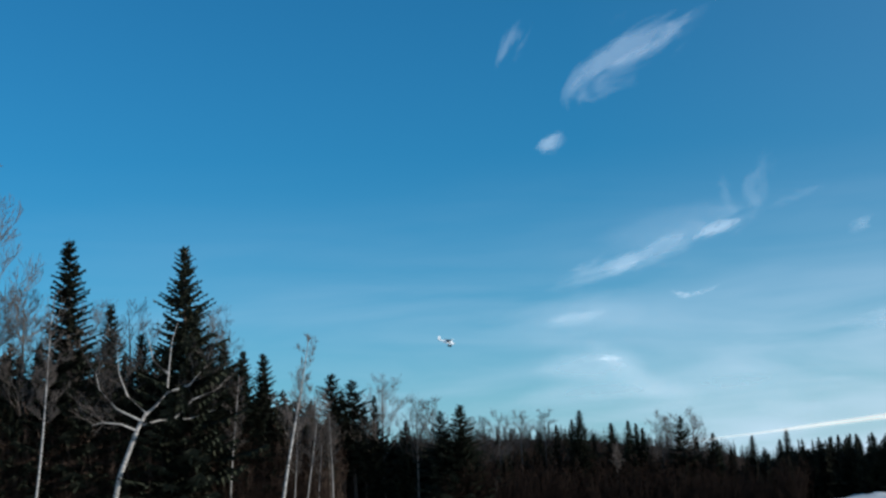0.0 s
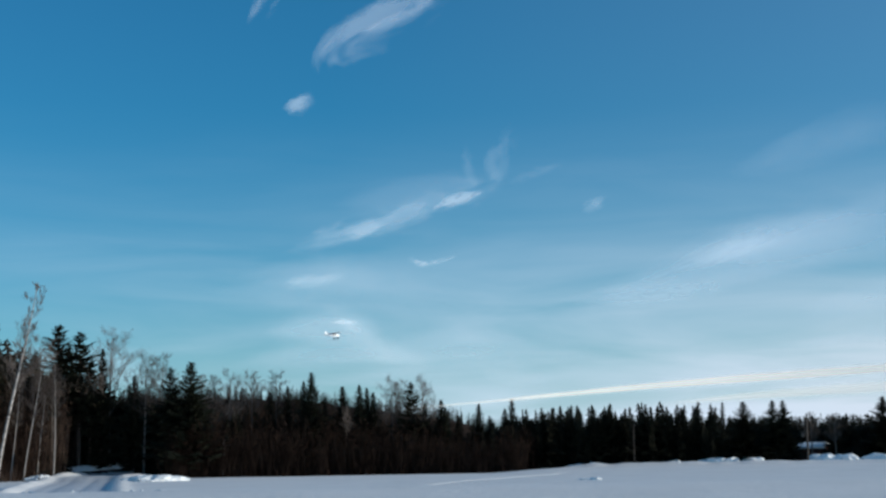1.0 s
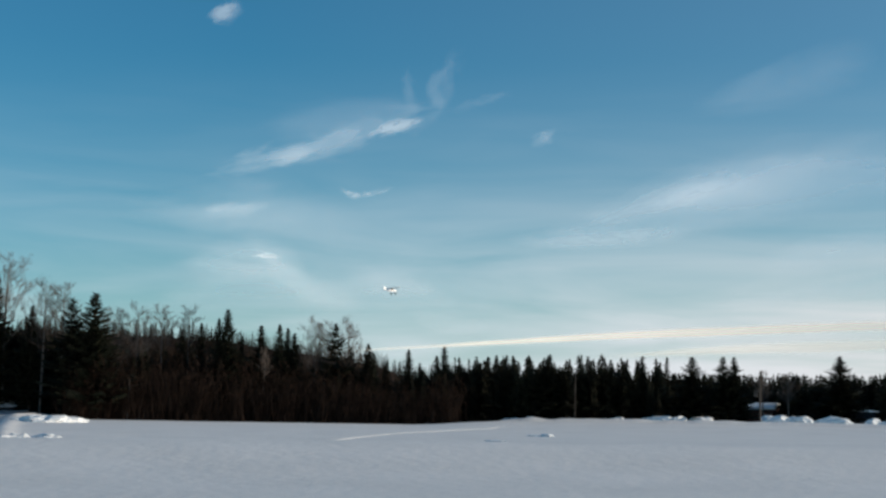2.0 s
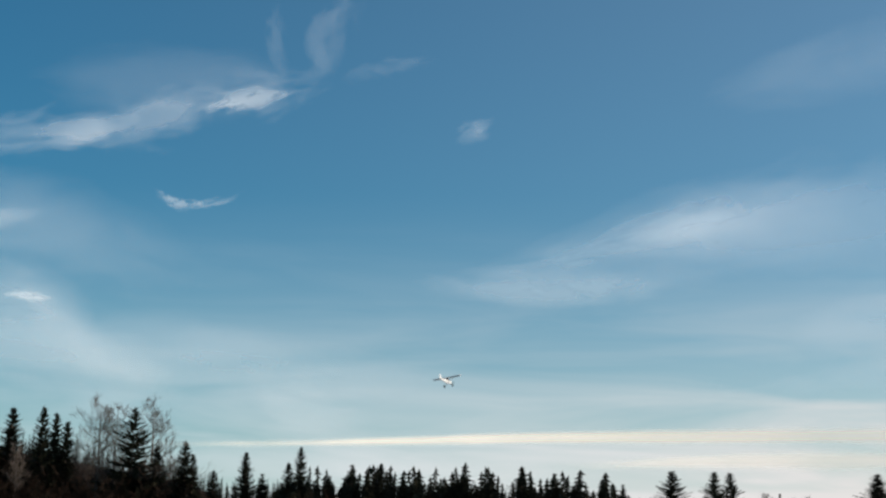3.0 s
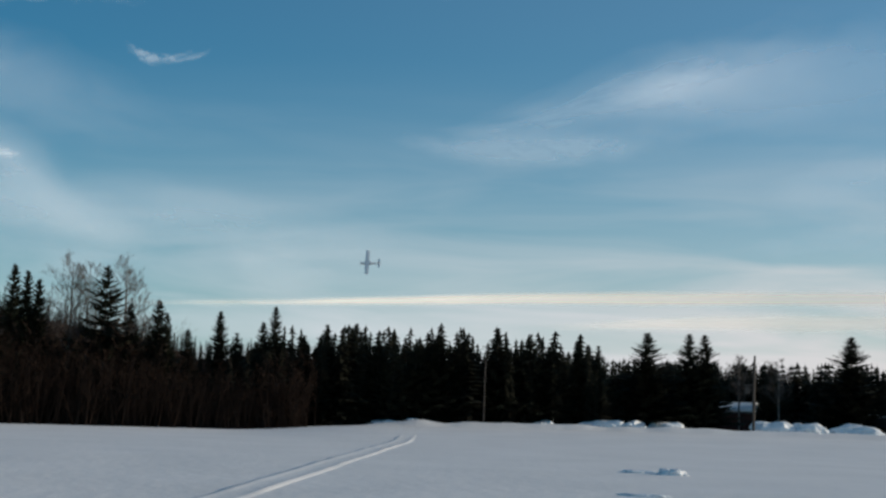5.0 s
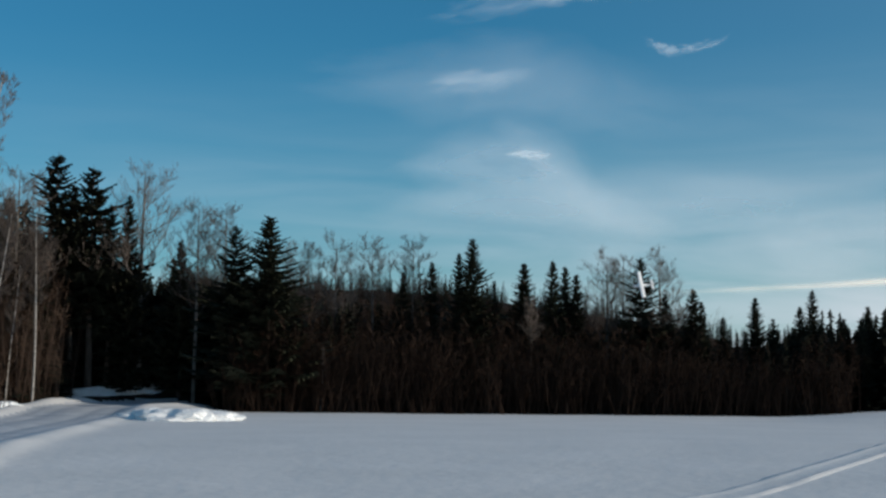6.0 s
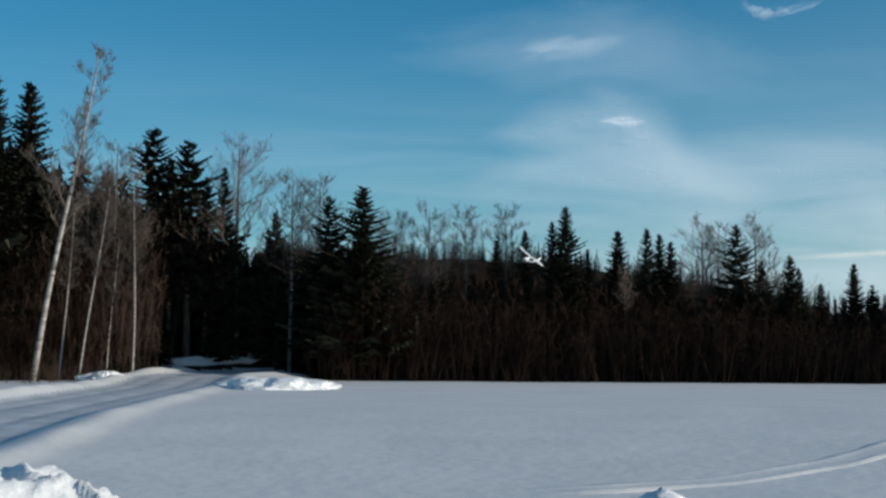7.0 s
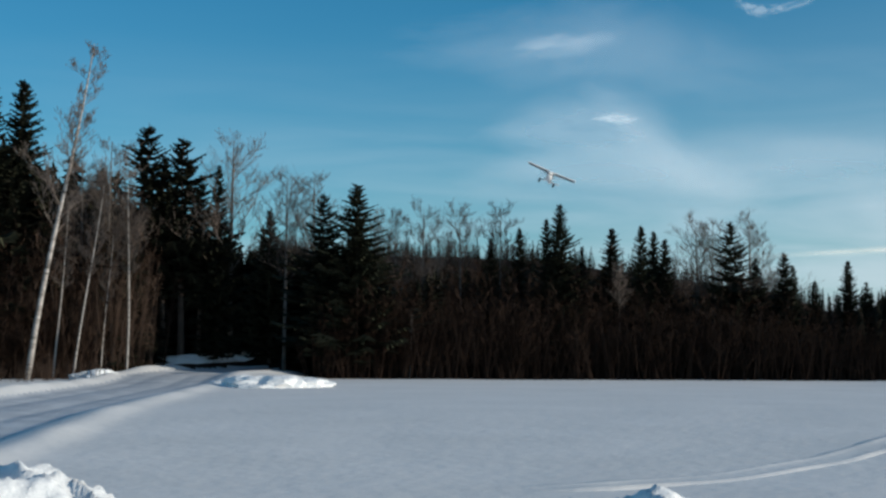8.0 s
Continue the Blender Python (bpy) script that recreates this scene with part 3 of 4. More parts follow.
while len(woods) < 2100:
    az = rnd.uniform(-58, 13) if len(woods) % 5 < 3 else rnd.uniform(-46, -24) if len(woods) % 5 == 3 else rnd.uniform(-1, 13)
    r = front(az) + 0.5 + rnd.random() * 13
    x, y, _ = spot(az, r)
    if on_road(x, y, 3.4):
        continue
    z = height(x, y)
    woods.append((x, y, z, max(0.7 if -20.5 < az < -3 else 1.5, (rise(crown_line(az), r) - z) * (rnd.uniform(0.45, 0.86) if -20.5 < az < -3 else rnd.uniform(0.66, 0.97) if len(woods) % 7 else rnd.uniform(0.95, 1.2))), rnd.random() * 6.28, rnd.uniform(0.9, 2.0)))
while len(woods) < 2800:                     # the close stand beyond the road's bend
    az, r = rnd.uniform(-36, -23), rnd.uniform(71, 80)
    x, y, _ = spot(az, r)
    if on_road(x, y, 3.4):
        continue
    z = height(x, y)
    woods.append((x, y, z, max(1.5, (rise(crown_line(az), r) - z) * rnd.uniform(0.8, 1.0)), rnd.random() * 6.28, rnd.uniform(1.1, 2.0)))
while len(far) < 3000:
    az = (rnd.uniform(-50, 32) if len(far) % 3 else rnd.uniform(11, 30)) if len(far) % 8 else rnd.uniform(-180, 180)
    r = rnd.uniform(120, 330) if abs(az) > 50 else rnd.uniform(81, 98) if az < 4 else 86 + 26 * rnd.random() ** 1.4
    x, y, _ = spot(az, r)
    z = height(x, y)
    far.append((x, y, z, rnd.uniform(0.7, 1.5) if az < 2 else rnd.uniform(1.0, 2.2), rnd.random() * 6.28, rnd.uniform(1.0, 1.7)))
while len(screen) < 900:                    # trees behind the yard across the field
    az, r = rnd.uniform(11.5, 33), rnd.uniform(80, 87)
    x, y, _ = spot(az, r)
    z = height(x, y)
    screen.append((x, y, z, max(1.5, (rise(2.12, r) - z) * rnd.uniform(0.6, 1.0)), rnd.random() * 6.28, rnd.uniform(1.2, 2.2)))
COARSE = [simple_conifer(i + 9, 0.075) for i in range(4)]
SIMPLE, CLUMPS = [simple_conifer(i) for i in range(5)], [brush_clump(i) for i in range(6)]
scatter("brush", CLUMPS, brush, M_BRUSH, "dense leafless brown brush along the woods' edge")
scatter("saplings", CLUMPS, saplings, M_SAPLING_LIT, "tall leafless brown saplings beside the winter road")
scatter("tree_belt", COARSE, screen, M_WOODS, "dark belt of trees behind the far yard")
scatter("forest", SIMPLE, woods, M_WOODS, "dense dark conifer forest behind the field")
scatter("distant_forest", COARSE, far, M_WOODS, "dark wooded hills far behind the field")


# ---- across the field: a yard with a shed, cars and poles ----
M_SHED = material("weathered_red_boards", [(0.05, 0.022, 0.018), (0.10, 0.042, 0.032)], 2.0, 0.85, 0.4, 25, (6, 6, 0.6))
# near-black that paints the shade inside the shed's doorway
M_DOORWAY = material("doorway_shade_panel", [(0.012, 0.012, 0.013), (0.022, 0.021, 0.02)], 3.0, 0.95)
M_POLE = material("weathered_pole_wood", [(0.06, 0.05, 0.042), (0.12, 0.10, 0.085)], 4.0, 0.9, 0.4, 20, (3, 3, 0.3))
M_PAINT = material("dark_car_paint", [(0.018, 0.022, 0.026), (0.035, 0.04, 0.045)], 2.0, 0.35, spec=0.5)
M_GLASS = material("car_glass", [(0.02, 0.024, 0.028), (0.035, 0.04, 0.045)], 2.0, 0.12, spec=0.6)
M_TYRE = material("tyre_rubber", [(0.012, 0.012, 0.012), (0.03, 0.03, 0.03)], 12.0, 0.9)
M_WHITE = material("white_model_covering", [(0.80, 0.80, 0.79), (0.86, 0.86, 0.85)], 3.0, 0.35, spec=0.4)
M_DARK = material("dark_model_trim", [(0.02, 0.022, 0.03), (0.05, 0.05, 0.06)], 5.0, 0.4, spec=0.4)
M_STRIPE = material("grey_stripe_and_shade", [(0.06, 0.06, 0.07), (0.12, 0.12, 0.13)], 5.0, 0.4, spec=0.4)


def box(size, at=(0, 0, 0), bevel=0.02):
    bm = bmesh.new()
    bmesh.ops.create_cube(bm, size=1, matrix=Matrix.Translation(at) @ Matrix.Diagonal((*size, 1)))
    if bevel:
        bmesh.ops.bevel(bm, geom=bm.edges[:], offset=bevel, segments=1, affect="EDGES")
    return bm


def prism(outline, depth, axis="y", bevel=0.0):
    """An outline of (across, up) drawn out to both sides along an axis."""
    bm = bmesh.new()
    sides = []
    for s in (-depth / 2, depth / 2):
        sides.append([bm.verts.new((a, s, b) if axis == "y" else (s, a, b)) for a, b in outline])
    n = len(outline)
    bm.faces.new(sides[0])
    bm.faces.new(list(reversed(sides[1])))
    for i in range(n):
        bm.faces.new((sides[0][(i + 1) % n], sides[0][i], sides[1][i], sides[1][(i + 1) % n]))
    bmesh.ops.recalc_face_normals(bm, faces=bm.faces[:])
    if bevel:
        bmesh.ops.bevel(bm, geom=bm.edges[:], offset=bevel, segments=2, affect="EDGES")
    return bm


def wheel_mesh(r, w, axis=(0, 1, 0)):
    bm = bmesh.new()
    turn = Vector((0, 0, 1)).rotation_difference(Vector(axis)).to_matrix().to_4x4()
    bmesh.ops.create_cone(bm, cap_ends=True, segments=18, radius1=r, radius2=r, depth=w, matrix=turn)
    bmesh.ops.bevel(bm, geom=[e for e in bm.edges if len(e.link_faces) == 2 and e.calc_face_angle(0) > 1.0], offset=w * 0.25, segments=2, affect="EDGES")
    return bm


def grounded(ob, az, r, face=0.0, sink=0.03):
    p = spot(az, r)
    ob.matrix_basis = pose(p.x, p.y, height(p.x, p.y) - sink, 0, 0, -az + face)
    return ob


def shed(az, r, face, w, d, h, label):
    top = new("shed")
    part("wall", prism([(-w / 2, 0), (w / 2, 0), (w / 2, h), (0, h + 0.35 * d * 0.5), (-w / 2, h)], d), M_SHED, top)
    for s in (-1, 1):
        bm = box((w * 0.58, d + 0.4, 0.06), (0, 0, 0), 0.01)
        bmesh.ops.transform(bm, matrix=pose(s * w * 0.27, 0, h + 0.19 * d * 0.5, 0, s * math.degrees(math.atan2(0.35 * d * 0.5, w / 2)), 0), verts=bm.verts[:])
        roof = part("roof", bm, M_POLE, top)
        bm = box((w * 0.57, d + 0.36, 0.2), (0, 0, 0), 0.08)
        bmesh.ops.transform(bm, matrix=pose(s * w * 0.27, 0, h + 0.19 * d * 0.5 + 0.13, 0, s * math.degrees(math.atan2(0.35 * d * 0.5, w / 2)), 0), verts=bm.verts[:])
        part("snow_cover", bm, M_BANK, roof, "thick snow on the roof")
    # no opening is cut: a dark panel on the wall stands for the shaded inside
    part("door", box((w * 0.4, 0.06, h * 0.8), (-0.1 * w, -d / 2 - 0.03, h * 0.4), 0.01), M_DOORWAY, top, "dark panel standing for the shade in an open doorway")
    part("window", box((w * 0.16, 0.05, h * 0.3), (0.3 * w, -d / 2 - 0.025, h * 0.62), 0.01), M_GLASS, top)
    return tagged(grounded(top, az, r, face), label, "shed")


def car(az, r, face, label):
    top = new("car")
    body = part("body", prism([(-2.0, 0.25), (2.0, 0.25), (2.05, 0.65), (1.9, 0.85), (0.9, 0.95), (-1.9, 0.98), (-2.05, 0.6)], 1.7, "y", 0.06), M_PAINT, top)
    part("cabin", prism([(-1.75, 0.95), (0.95, 0.93), (0.35, 1.45), (-1.45, 1.47)], 1.5, "y", 0.05), M_GLASS, top, "dark glass cabin")
    part("roof_snow", prism([(-1.42, 1.46), (0.33, 1.45), (0.25, 1.55), (-1.3, 1.58)], 1.4, "y", 0.03), M_BANK, top, "snow on the roof")
    for x in (-1.3, 1.3):
        for y in (-0.8, 0.8):
            bm = wheel_mesh(0.32, 0.2)
            bmesh.ops.translate(bm, vec=(x, y, 0.32), verts=bm.verts[:])
            part("wheel", bm, M_TYRE, top)
    for y in (-0.6, 0.6):
        part("headlight", box((0.06, 0.3, 0.14), (2.02, y, 0.66), 0.02), M_GLASS, body)
    return tagged(grounded(top, az, r, face), label, "car")


def pole(az, r, el, arm, g, label):
    p = spot(az, r)
    tall = rise(el, r) - height(p.x, p.y)
    top = new("utility_pole")
    tv, tf = [], []
    tube(tv, tf, [Vector((0, 0, -0.4)), Vector((0, 0, tall * 0.5)), Vector((0.03, 0, tall))], [g, g * 0.85, g * 0.7], 9)
    child("post", mesh_of("post", tv, tf, M_POLE, True), top)
    if arm:
        part("lamp_arm", box((0.5, 0.06, 0.06), (-0.22, 0, tall * 0.62), 0.01), M_POLE, top)
        part("meter_box", box((0.24, 0.16, 0.34), (-0.3, -0.02, tall * 0.55), 0.02), M_POLE, top, "grey box on the post")
    return tagged(grounded(top, az, r), label, "pole")


def heap(name, az, r, size, seed, label, mat=M_BANK):
    """A rounded, lumpy heap of snow."""
    bm = bmesh.new()
    bmesh.ops.create_icosphere(bm, subdivisions=4, radius=1)
    for v in bm.verts:
        k = 1 + 0.30 * noise.noise(v.co * 1.7 + Vector((seed, 0, 0))) + 0.14 * noise.noise(v.co * 4.5 + Vector((0, seed, 0)))
        v.co = Vector((v.co.x * size[0], v.co.y * size[1], max(v.co.z, -0.25) * size[2])) * k
    me = bpy.data.meshes.new(name)
    bm.to_mesh(me)
    bm.free()
    me.materials.append(mat)
    return tagged(grounded(new(name, me), az, r, sink=0.02), label, "snow heap")


shed(17.95, 77, 84, 1.9, 2.0, 1.45, "small dark red shed with a snow-covered roof")
shed(26.7, 78, 15, 2.4, 2.0, 2.1, "red wooden outbuilding with a snowy roof")
car(23.6, 77, 76, "dark parked car with snow on its roof")
car(15.6, 77, 80, "dark parked car half hidden behind spruces")
pole(18.66, 71, 2.3, True, 0.075, "grey wooden utility pole beside the shed")
pole(8.3, 67.6, 1.9, False, 0.03, "thin weathered pole before the dark woods")
for k, (az, r, sx, sy, sz) in enumerate(((13.0, 70.0, 1.39, 0.8, 0.51), (14.1, 70.2, 0.74, 0.8, 0.48), (15.3, 70.6, 1.03, 0.8, 0.49), (19.4, 71.9, 1.33, 0.8, 0.73), (20.7, 72.3, 1.18, 0.8, 0.64), (22.4, 73.0, 1.44, 0.8, 0.68), (24.4, 73.8, 0.70, 0.8, 0.70), (25.4, 74.2, 1.18, 0.8, 0.68), (4.6, 68.2, 1.08, 0.8, 0.27), (5.5, 68.4, 0.47, 0.8, 0.36), (10.7, 69.4, 0.55, 0.8, 0.40))):
    heap("snow_mound", az, r, (sx, sy, sz), 3.1 * k, "pale heap of ploughed snow beside the far yard")
for k, (az, r, sx, sy, sz) in enumerate(((-24.3, 50, 1.5, 0.7, 0.42), (-23.3, 50.5, 1.3, 0.6, 0.32), (-25.3, 51, 0.9, 0.7, 0.36), (-25.9, 52.5, 0.7, 0.6, 0.26), (-29.4, 71, 1.4, 0.7, 0.42), (-27.9, 71.5, 1.8, 0.8, 0.5), (-26.2, 72, 1.7, 0.8, 0.42), (-24.7, 72.5, 1.3, 0.7, 0.34), (-30.9, 63, 1.0, 0.9, 0.3))):
    heap("snow_mound", az, r, (sx, sy, sz), 1.7 * k + 20, "bright heap of ploughed snow at the road's bend")


def ski_track():
    """A pair of shallow ridges that a sledge left across the field."""
    verts, faces = [], []
    line = [spot(-17.5, 17.9), spot(-11.5, 18.2), spot(-7, 19.4), spot(-2.4, 22.2), spot(1.9, 29.8), spot(5.2, 52), spot(5.6, 64)]
    pts = []
    for i in range(len(line) - 1):
        for k in range(26):
            pts.append(line[i].lerp(line[i + 1], k / 26))
    for _ in range(14):
        pts = [pts[0]] + [(pts[i - 1] + pts[i] * 2 + pts[i + 1]) / 4 for i in range(1, len(pts) - 1)] + [pts[-1]]
    cross = ((-0.5, -0.03), (-0.36, 0.03), (-0.24, 0.012), (-0.16, 0.004), (0.0, 0.012), (0.16, 0.004), (0.24, 0.014), (0.36, 0.036), (0.5, -0.03))
    for i, p in enumerate(pts):
        d = (pts[min(i + 1, len(pts) - 1)] - pts[max(i - 1, 0)]).normalized()
        s = Vector((d.y, -d.x, 0))
        ease = smooth(0, 30, i) * smooth(0, 30, len(pts) - 1 - i)
        for a, h in cross:
            q = p + s * a * 0.8
            verts.append(Vector((q.x, q.y, height(q.x, q.y) - 0.03 * (1 - ease) + 0.008 + ease * h * (0.75 + 0.6 * noise.noise(q * 0.7)))))
    n = len(cross)
    for i in range(len(pts) - 1):
        for k in range(n - 1):
            a = i * n + k
            faces.append((a, a + 1, a + n + 1, a + n))
    return tagged(new("sledge_track", mesh_of("sledge_track", verts, faces, M_SNOW, True)), "pressed sledge track running across the snow field", "track", kind="structure")


ski_track()


def drift(az, r, size, seed):
    return heap("snow_lump", az, r, size, seed, "broken lump of crusted snow on the field")


drift(15.6, 31.9, (0.35, 0.2, 0.16), 2.0)
drift(14.4, 32.3, (0.5, 0.2, 0.08), 5.0)
drift(14.6, 25.8, (0.55, 0.16, 0.07), 9.0)


# ---- clouds ----
def cloud_material(name, density, stretch, seed, soft, tint, fray):
    """Thin ice cloud, thick along its middle and fraying to its edges."""
    m = bpy.data.materials.new(name)
    m.use_nodes = True
    n, l = m.node_tree.nodes, m.node_tree.links
    n.clear()

    def calc(op, a, b=0.0, clamp=False):
        q = n.new("ShaderNodeMath")
        q.operation, q.use_clamp = op, clamp
        for k, v in ((0, a), (1, b)):
            if isinstance(v, (int, float)):
                q.inputs[k].default_value = v
            else:
                l.new(v, q.inputs[k])
        return q.outputs[0]
    uv, sep = n.new("ShaderNodeUVMap"), n.new("ShaderNodeSeparateXYZ")
    l.new(uv.outputs[0], sep.inputs[0])
    tc, mp, big, fine = n.new("ShaderNodeTexCoord"), n.new("ShaderNodeMapping"), n.new("ShaderNodeTexNoise"), n.new("ShaderNodeTexNoise")
    mp.inputs["Location"].default_value = (seed, seed * 0.7, 0)
    mp.inputs["Scale"].default_value = stretch
    l.new(uv.outputs[0], mp.inputs[0])
    for q, s in ((big, 1.3), (fine, 4.5)):
        q.inputs["Scale"].default_value, q.inputs["Detail"].default_value, q.inputs["Distortion"].default_value = s, 7, 1.1
        q.inputs["Roughness"].default_value = 0.55
        l.new(mp.outputs[0], q.inputs["Vector"])
    v = calc("SUBTRACT", calc("MULTIPLY", sep.outputs["Y"], 2.0), 1.0)
    edge = calc("SUBTRACT", 1.0, calc("POWER", calc("ABSOLUTE", v), soft), True)
    u = calc("SUBTRACT", calc("MULTIPLY", sep.outputs["X"], 2.0), 1.0)
    edge = calc("MULTIPLY", edge, calc("SUBTRACT", 1.0, calc("POWER", calc("ABSOLUTE", u), 2.5), True))
    wool = calc("ADD", calc("MULTIPLY", calc("SUBTRACT", big.outputs["Fac"], 0.5), 4.4), calc("MULTIPLY", calc("SUBTRACT", fine.outputs["Fac"], 0.5), 1.8))
    body = calc("ADD", calc("MULTIPLY", edge, 1.35), calc("MULTIPLY", calc("SUBTRACT", wool, 0.62), fray))
    alpha = calc("MULTIPLY", calc("MULTIPLY", calc("MULTIPLY", body, 1.1, True), edge), density, True)
    clear, lit, thru, both, mix, out = (n.new("ShaderNode" + k) for k in ("BsdfTransparent", "BsdfDiffuse", "BsdfTranslucent", "AddShader", "MixShader", "OutputMaterial"))
    lit.inputs[0].default_value = thru.inputs[0].default_value = (*tint, 1)
    l.new(lit.outputs[0], both.inputs[0])
    l.new(thru.outputs[0], both.inputs[1])
    l.new(alpha, mix.inputs[0])
    l.new(clear.outputs[0], mix.inputs[1])
    l.new(both.outputs[0], mix.inputs[2])
    l.new(mix.outputs[0], out.inputs[0])
    return m


# tint: white cloud warmed a little, some sunlight put into its colour
def cirrus(spine, density, seed, soft=1.7, streak=0.42, tilt=0.5, tint=(0.98, 0.95, 0.92), fray=1.0, label=""):
    """A wisp along a spine of (bearing, angle above the eye, half width in degrees)."""
    line = []
    for a, b in zip(spine, spine[1:]):
        line += [[p + (q - p) * k / 12 for p, q in zip(a, b)] for k in range(12)]
    line.append(list(spine[-1]))
    for _ in range(40):
        line = [line[0]] + [[(p + 2 * q + r) / 4 for p, q, r in zip(*line[i - 1:i + 2])] for i in range(1, len(line) - 1)] + [line[-1]]
    length, width = sum(math.dist(a[:2], b[:2]) for a, b in zip(spine, spine[1:])), 2 * max(p[2] for p in spine)
    middle = (spine[0][0] + spine[-1][0]) / 2
    verts, faces, uvs, n = [], [], [], 9
    for i, (az, el, hw) in enumerate(line):
        a, b = line[max(0, i - 1)], line[min(len(line) - 1, i + 1)]
        go = Vector((b[0] - a[0], b[1] - a[1])).normalized()
        for j in range(n):
            o = hw * (2 * j / (n - 1) - 1)
            e, w = el + go.x * o, az - go.y * o
            r = front(w) * (1 - 0.5 * radians(e - 10)) * (1 + tilt * radians(w - middle))
            p = spot(w, r)
            verts.append(Vector((p.x, p.y, EYE + r * math.tan(radians(e)))))
            uvs.append((i / (len(line) - 1), j / (n - 1)))
    for i in range(len(line) - 1):
        for j in range(n - 1):
            a = i * n + j
            faces.append((a, a + n, a + n + 1, a + 1))
    me = mesh_of("cirrus_cloud", verts, faces, cloud_material("cirrus", density, (streak * length / width, 1.0, 1), seed, soft, tint, fray), True)
    layer = me.uv_layers.new(name="UVMap")
    for k, loop in enumerate(me.loops):
        layer.data[k].uv = uvs[loop.vertex_index]
    return tagged(new("cirrus_cloud", me), label, "cloud", "cirrus clouds", "structure")


cirrus([(-17.1, 13.8, 0.58), (-13.4, 14.6, 1.15), (-9.9, 15.5, 1.65), (-6.3, 16.5, 1.89), (-3.4, 17.1, 1.71), (-0.7, 17.7, 1.14), (1.7, 18.3, 0.48)], 0.19, 1.0, label="long white cirrus streak in the blue sky")
cirrus([(-6.5, 16.2, 0.29), (-4.4, 16.7, 0.53), (-2.8, 17.2, 0.69), (-1.5, 17.5, 0.53), (-0.1, 17.8, 0.24)], 0.34, 5.0, label="bright core of a cirrus streak")
cirrus([(-11.4, 14.8, 0.42), (-9.6, 15.3, 0.99), (-7.6, 15.9, 0.90), (-5.7, 16.5, 0.42)], 0.21, 9.0, label="bright fleece in a cirrus streak")
cirrus([(-12.2, 17.4, 1.06), (-7.7, 17.4, 2.11), (-3.7, 17.8, 1.94), (0.0, 18.2, 1.23)], 0.07, 13.0, fray=0.55, label="faint haze of ice cloud above a cirrus streak")
cirrus([(0.7, 18.0, 0.48), (-0.3, 19.5, 0.80), (0.3, 20.6, 0.80), (1.8, 22.1, 0.40)], 0.08, 17.0, label="faint cirrus plume curling upwards")
cirrus([(-1.1, 18.0, 0.40), (-1.7, 19.2, 0.72), (-2.0, 20.6, 0.56), (-1.9, 21.8, 0.40)], 0.06, 21.0, label="faint upright strand of cirrus")
cirrus([(-0.1, 17.9, 0.48), (2.5, 18.7, 0.64), (5.2, 19.3, 0.37)], 0.06, 25.0, label="faint trailing end of a cirrus streak")
cirrus([(-6.5, 13.6, 0.19), (-6.0, 13.3, 0.29), (-5.3, 12.9, 0.40), (-4.1, 13.0, 0.32), (-2.3, 13.6, 0.32)], 0.26, 29.0, label="small hooked wisp of cirrus")
cirrus([(5.6, 16.1, 0.32), (6.6, 16.4, 0.78), (7.7, 16.8, 0.35)], 0.19, 33.0, label="small soft tuft of cirrus")
cirrus([(4.0, 10.8, 0.32), (7.0, 10.6, 0.81), (10.4, 11.2, 1.49), (13.8, 12.2, 2.12), (17.1, 12.8, 2.56), (20.4, 13.3, 2.89), (23.0, 13.6, 3.11)], 0.25, 37.0, fray=0.55, label="broad pale veil of high cloud")
cirrus([(9.7, 11.1, 1.11), (13.8, 12.1, 2.00), (18.2, 12.6, 2.43), (22.6, 13.1, 2.75), (26.2, 13.3, 2.86), (29.9, 13.4, 2.86)], 0.19, 41.0, fray=0.55, label="broad pale veil of high cloud reaching far across the sky")
cirrus([(12.1, 12.1, 0.37), (14.0, 12.4, 0.86), (16.5, 12.9, 0.93), (19.4, 13.6, 0.50)], 0.15, 45.0, fray=0.55, label="brighter filament in a pale veil of cloud")
cirrus([(15.0, 17.4, 0.70), (18.6, 18.3, 1.58), (23.2, 18.9, 2.10), (26.0, 19.2, 1.74)], 0.10, 49.0, fray=0.55, label="faint upper veil of high cloud")
cirrus([(18.3, 8.1, 0.74), (21.1, 8.7, 1.38), (24.3, 9.2, 1.74), (27.6, 9.5, 1.74)], 0.15, 53.0, fray=0.55, label="faint low veil of high cloud")
cirrus([(13.9, 5.8, 0.51), (19.3, 6.5, 1.10), (26.1, 7.0, 1.47), (29.7, 7.2, 1.47)], 0.14, 57.0, label="thin low streak of high cloud")
cirrus([(-12.0, 8.9, 0.19), (-10.8, 9.0, 0.40), (-9.5, 9.0, 0.19)], 0.37, 61.0, label="small bright lens of cloud")
cirrus([(-17.0, 8.2, 0.66), (-14.4, 8.6, 1.63), (-11.9, 8.7, 2.11), (-9.5, 8.3, 2.00), (-7.7, 8.0, 0.91)], 0.18, 65.0, fray=0.55, label="soft patch of thin cloud")
cirrus([(-18.6, 6.5, 0.66), (-15.0, 6.7, 1.47), (-11.5, 7.1, 1.76), (-7.5, 6.6, 1.84), (-3.7, 5.9, 1.66)], 0.16, 69.0, fray=0.55, label="soft low patch of thin cloud")
cirrus([(-15.2, 11.5, 0.35), (-13.5, 11.9, 0.86), (-11.2, 12.3, 0.43)], 0.15, 73.0, label="faint ragged wisp of cloud")
cirrus([(-15.2, 11.6, 0.35), (-12.7, 12.0, 0.93), (-10.0, 12.3, 0.35)], 0.12, 77.0, label="faint short wisp of cloud")
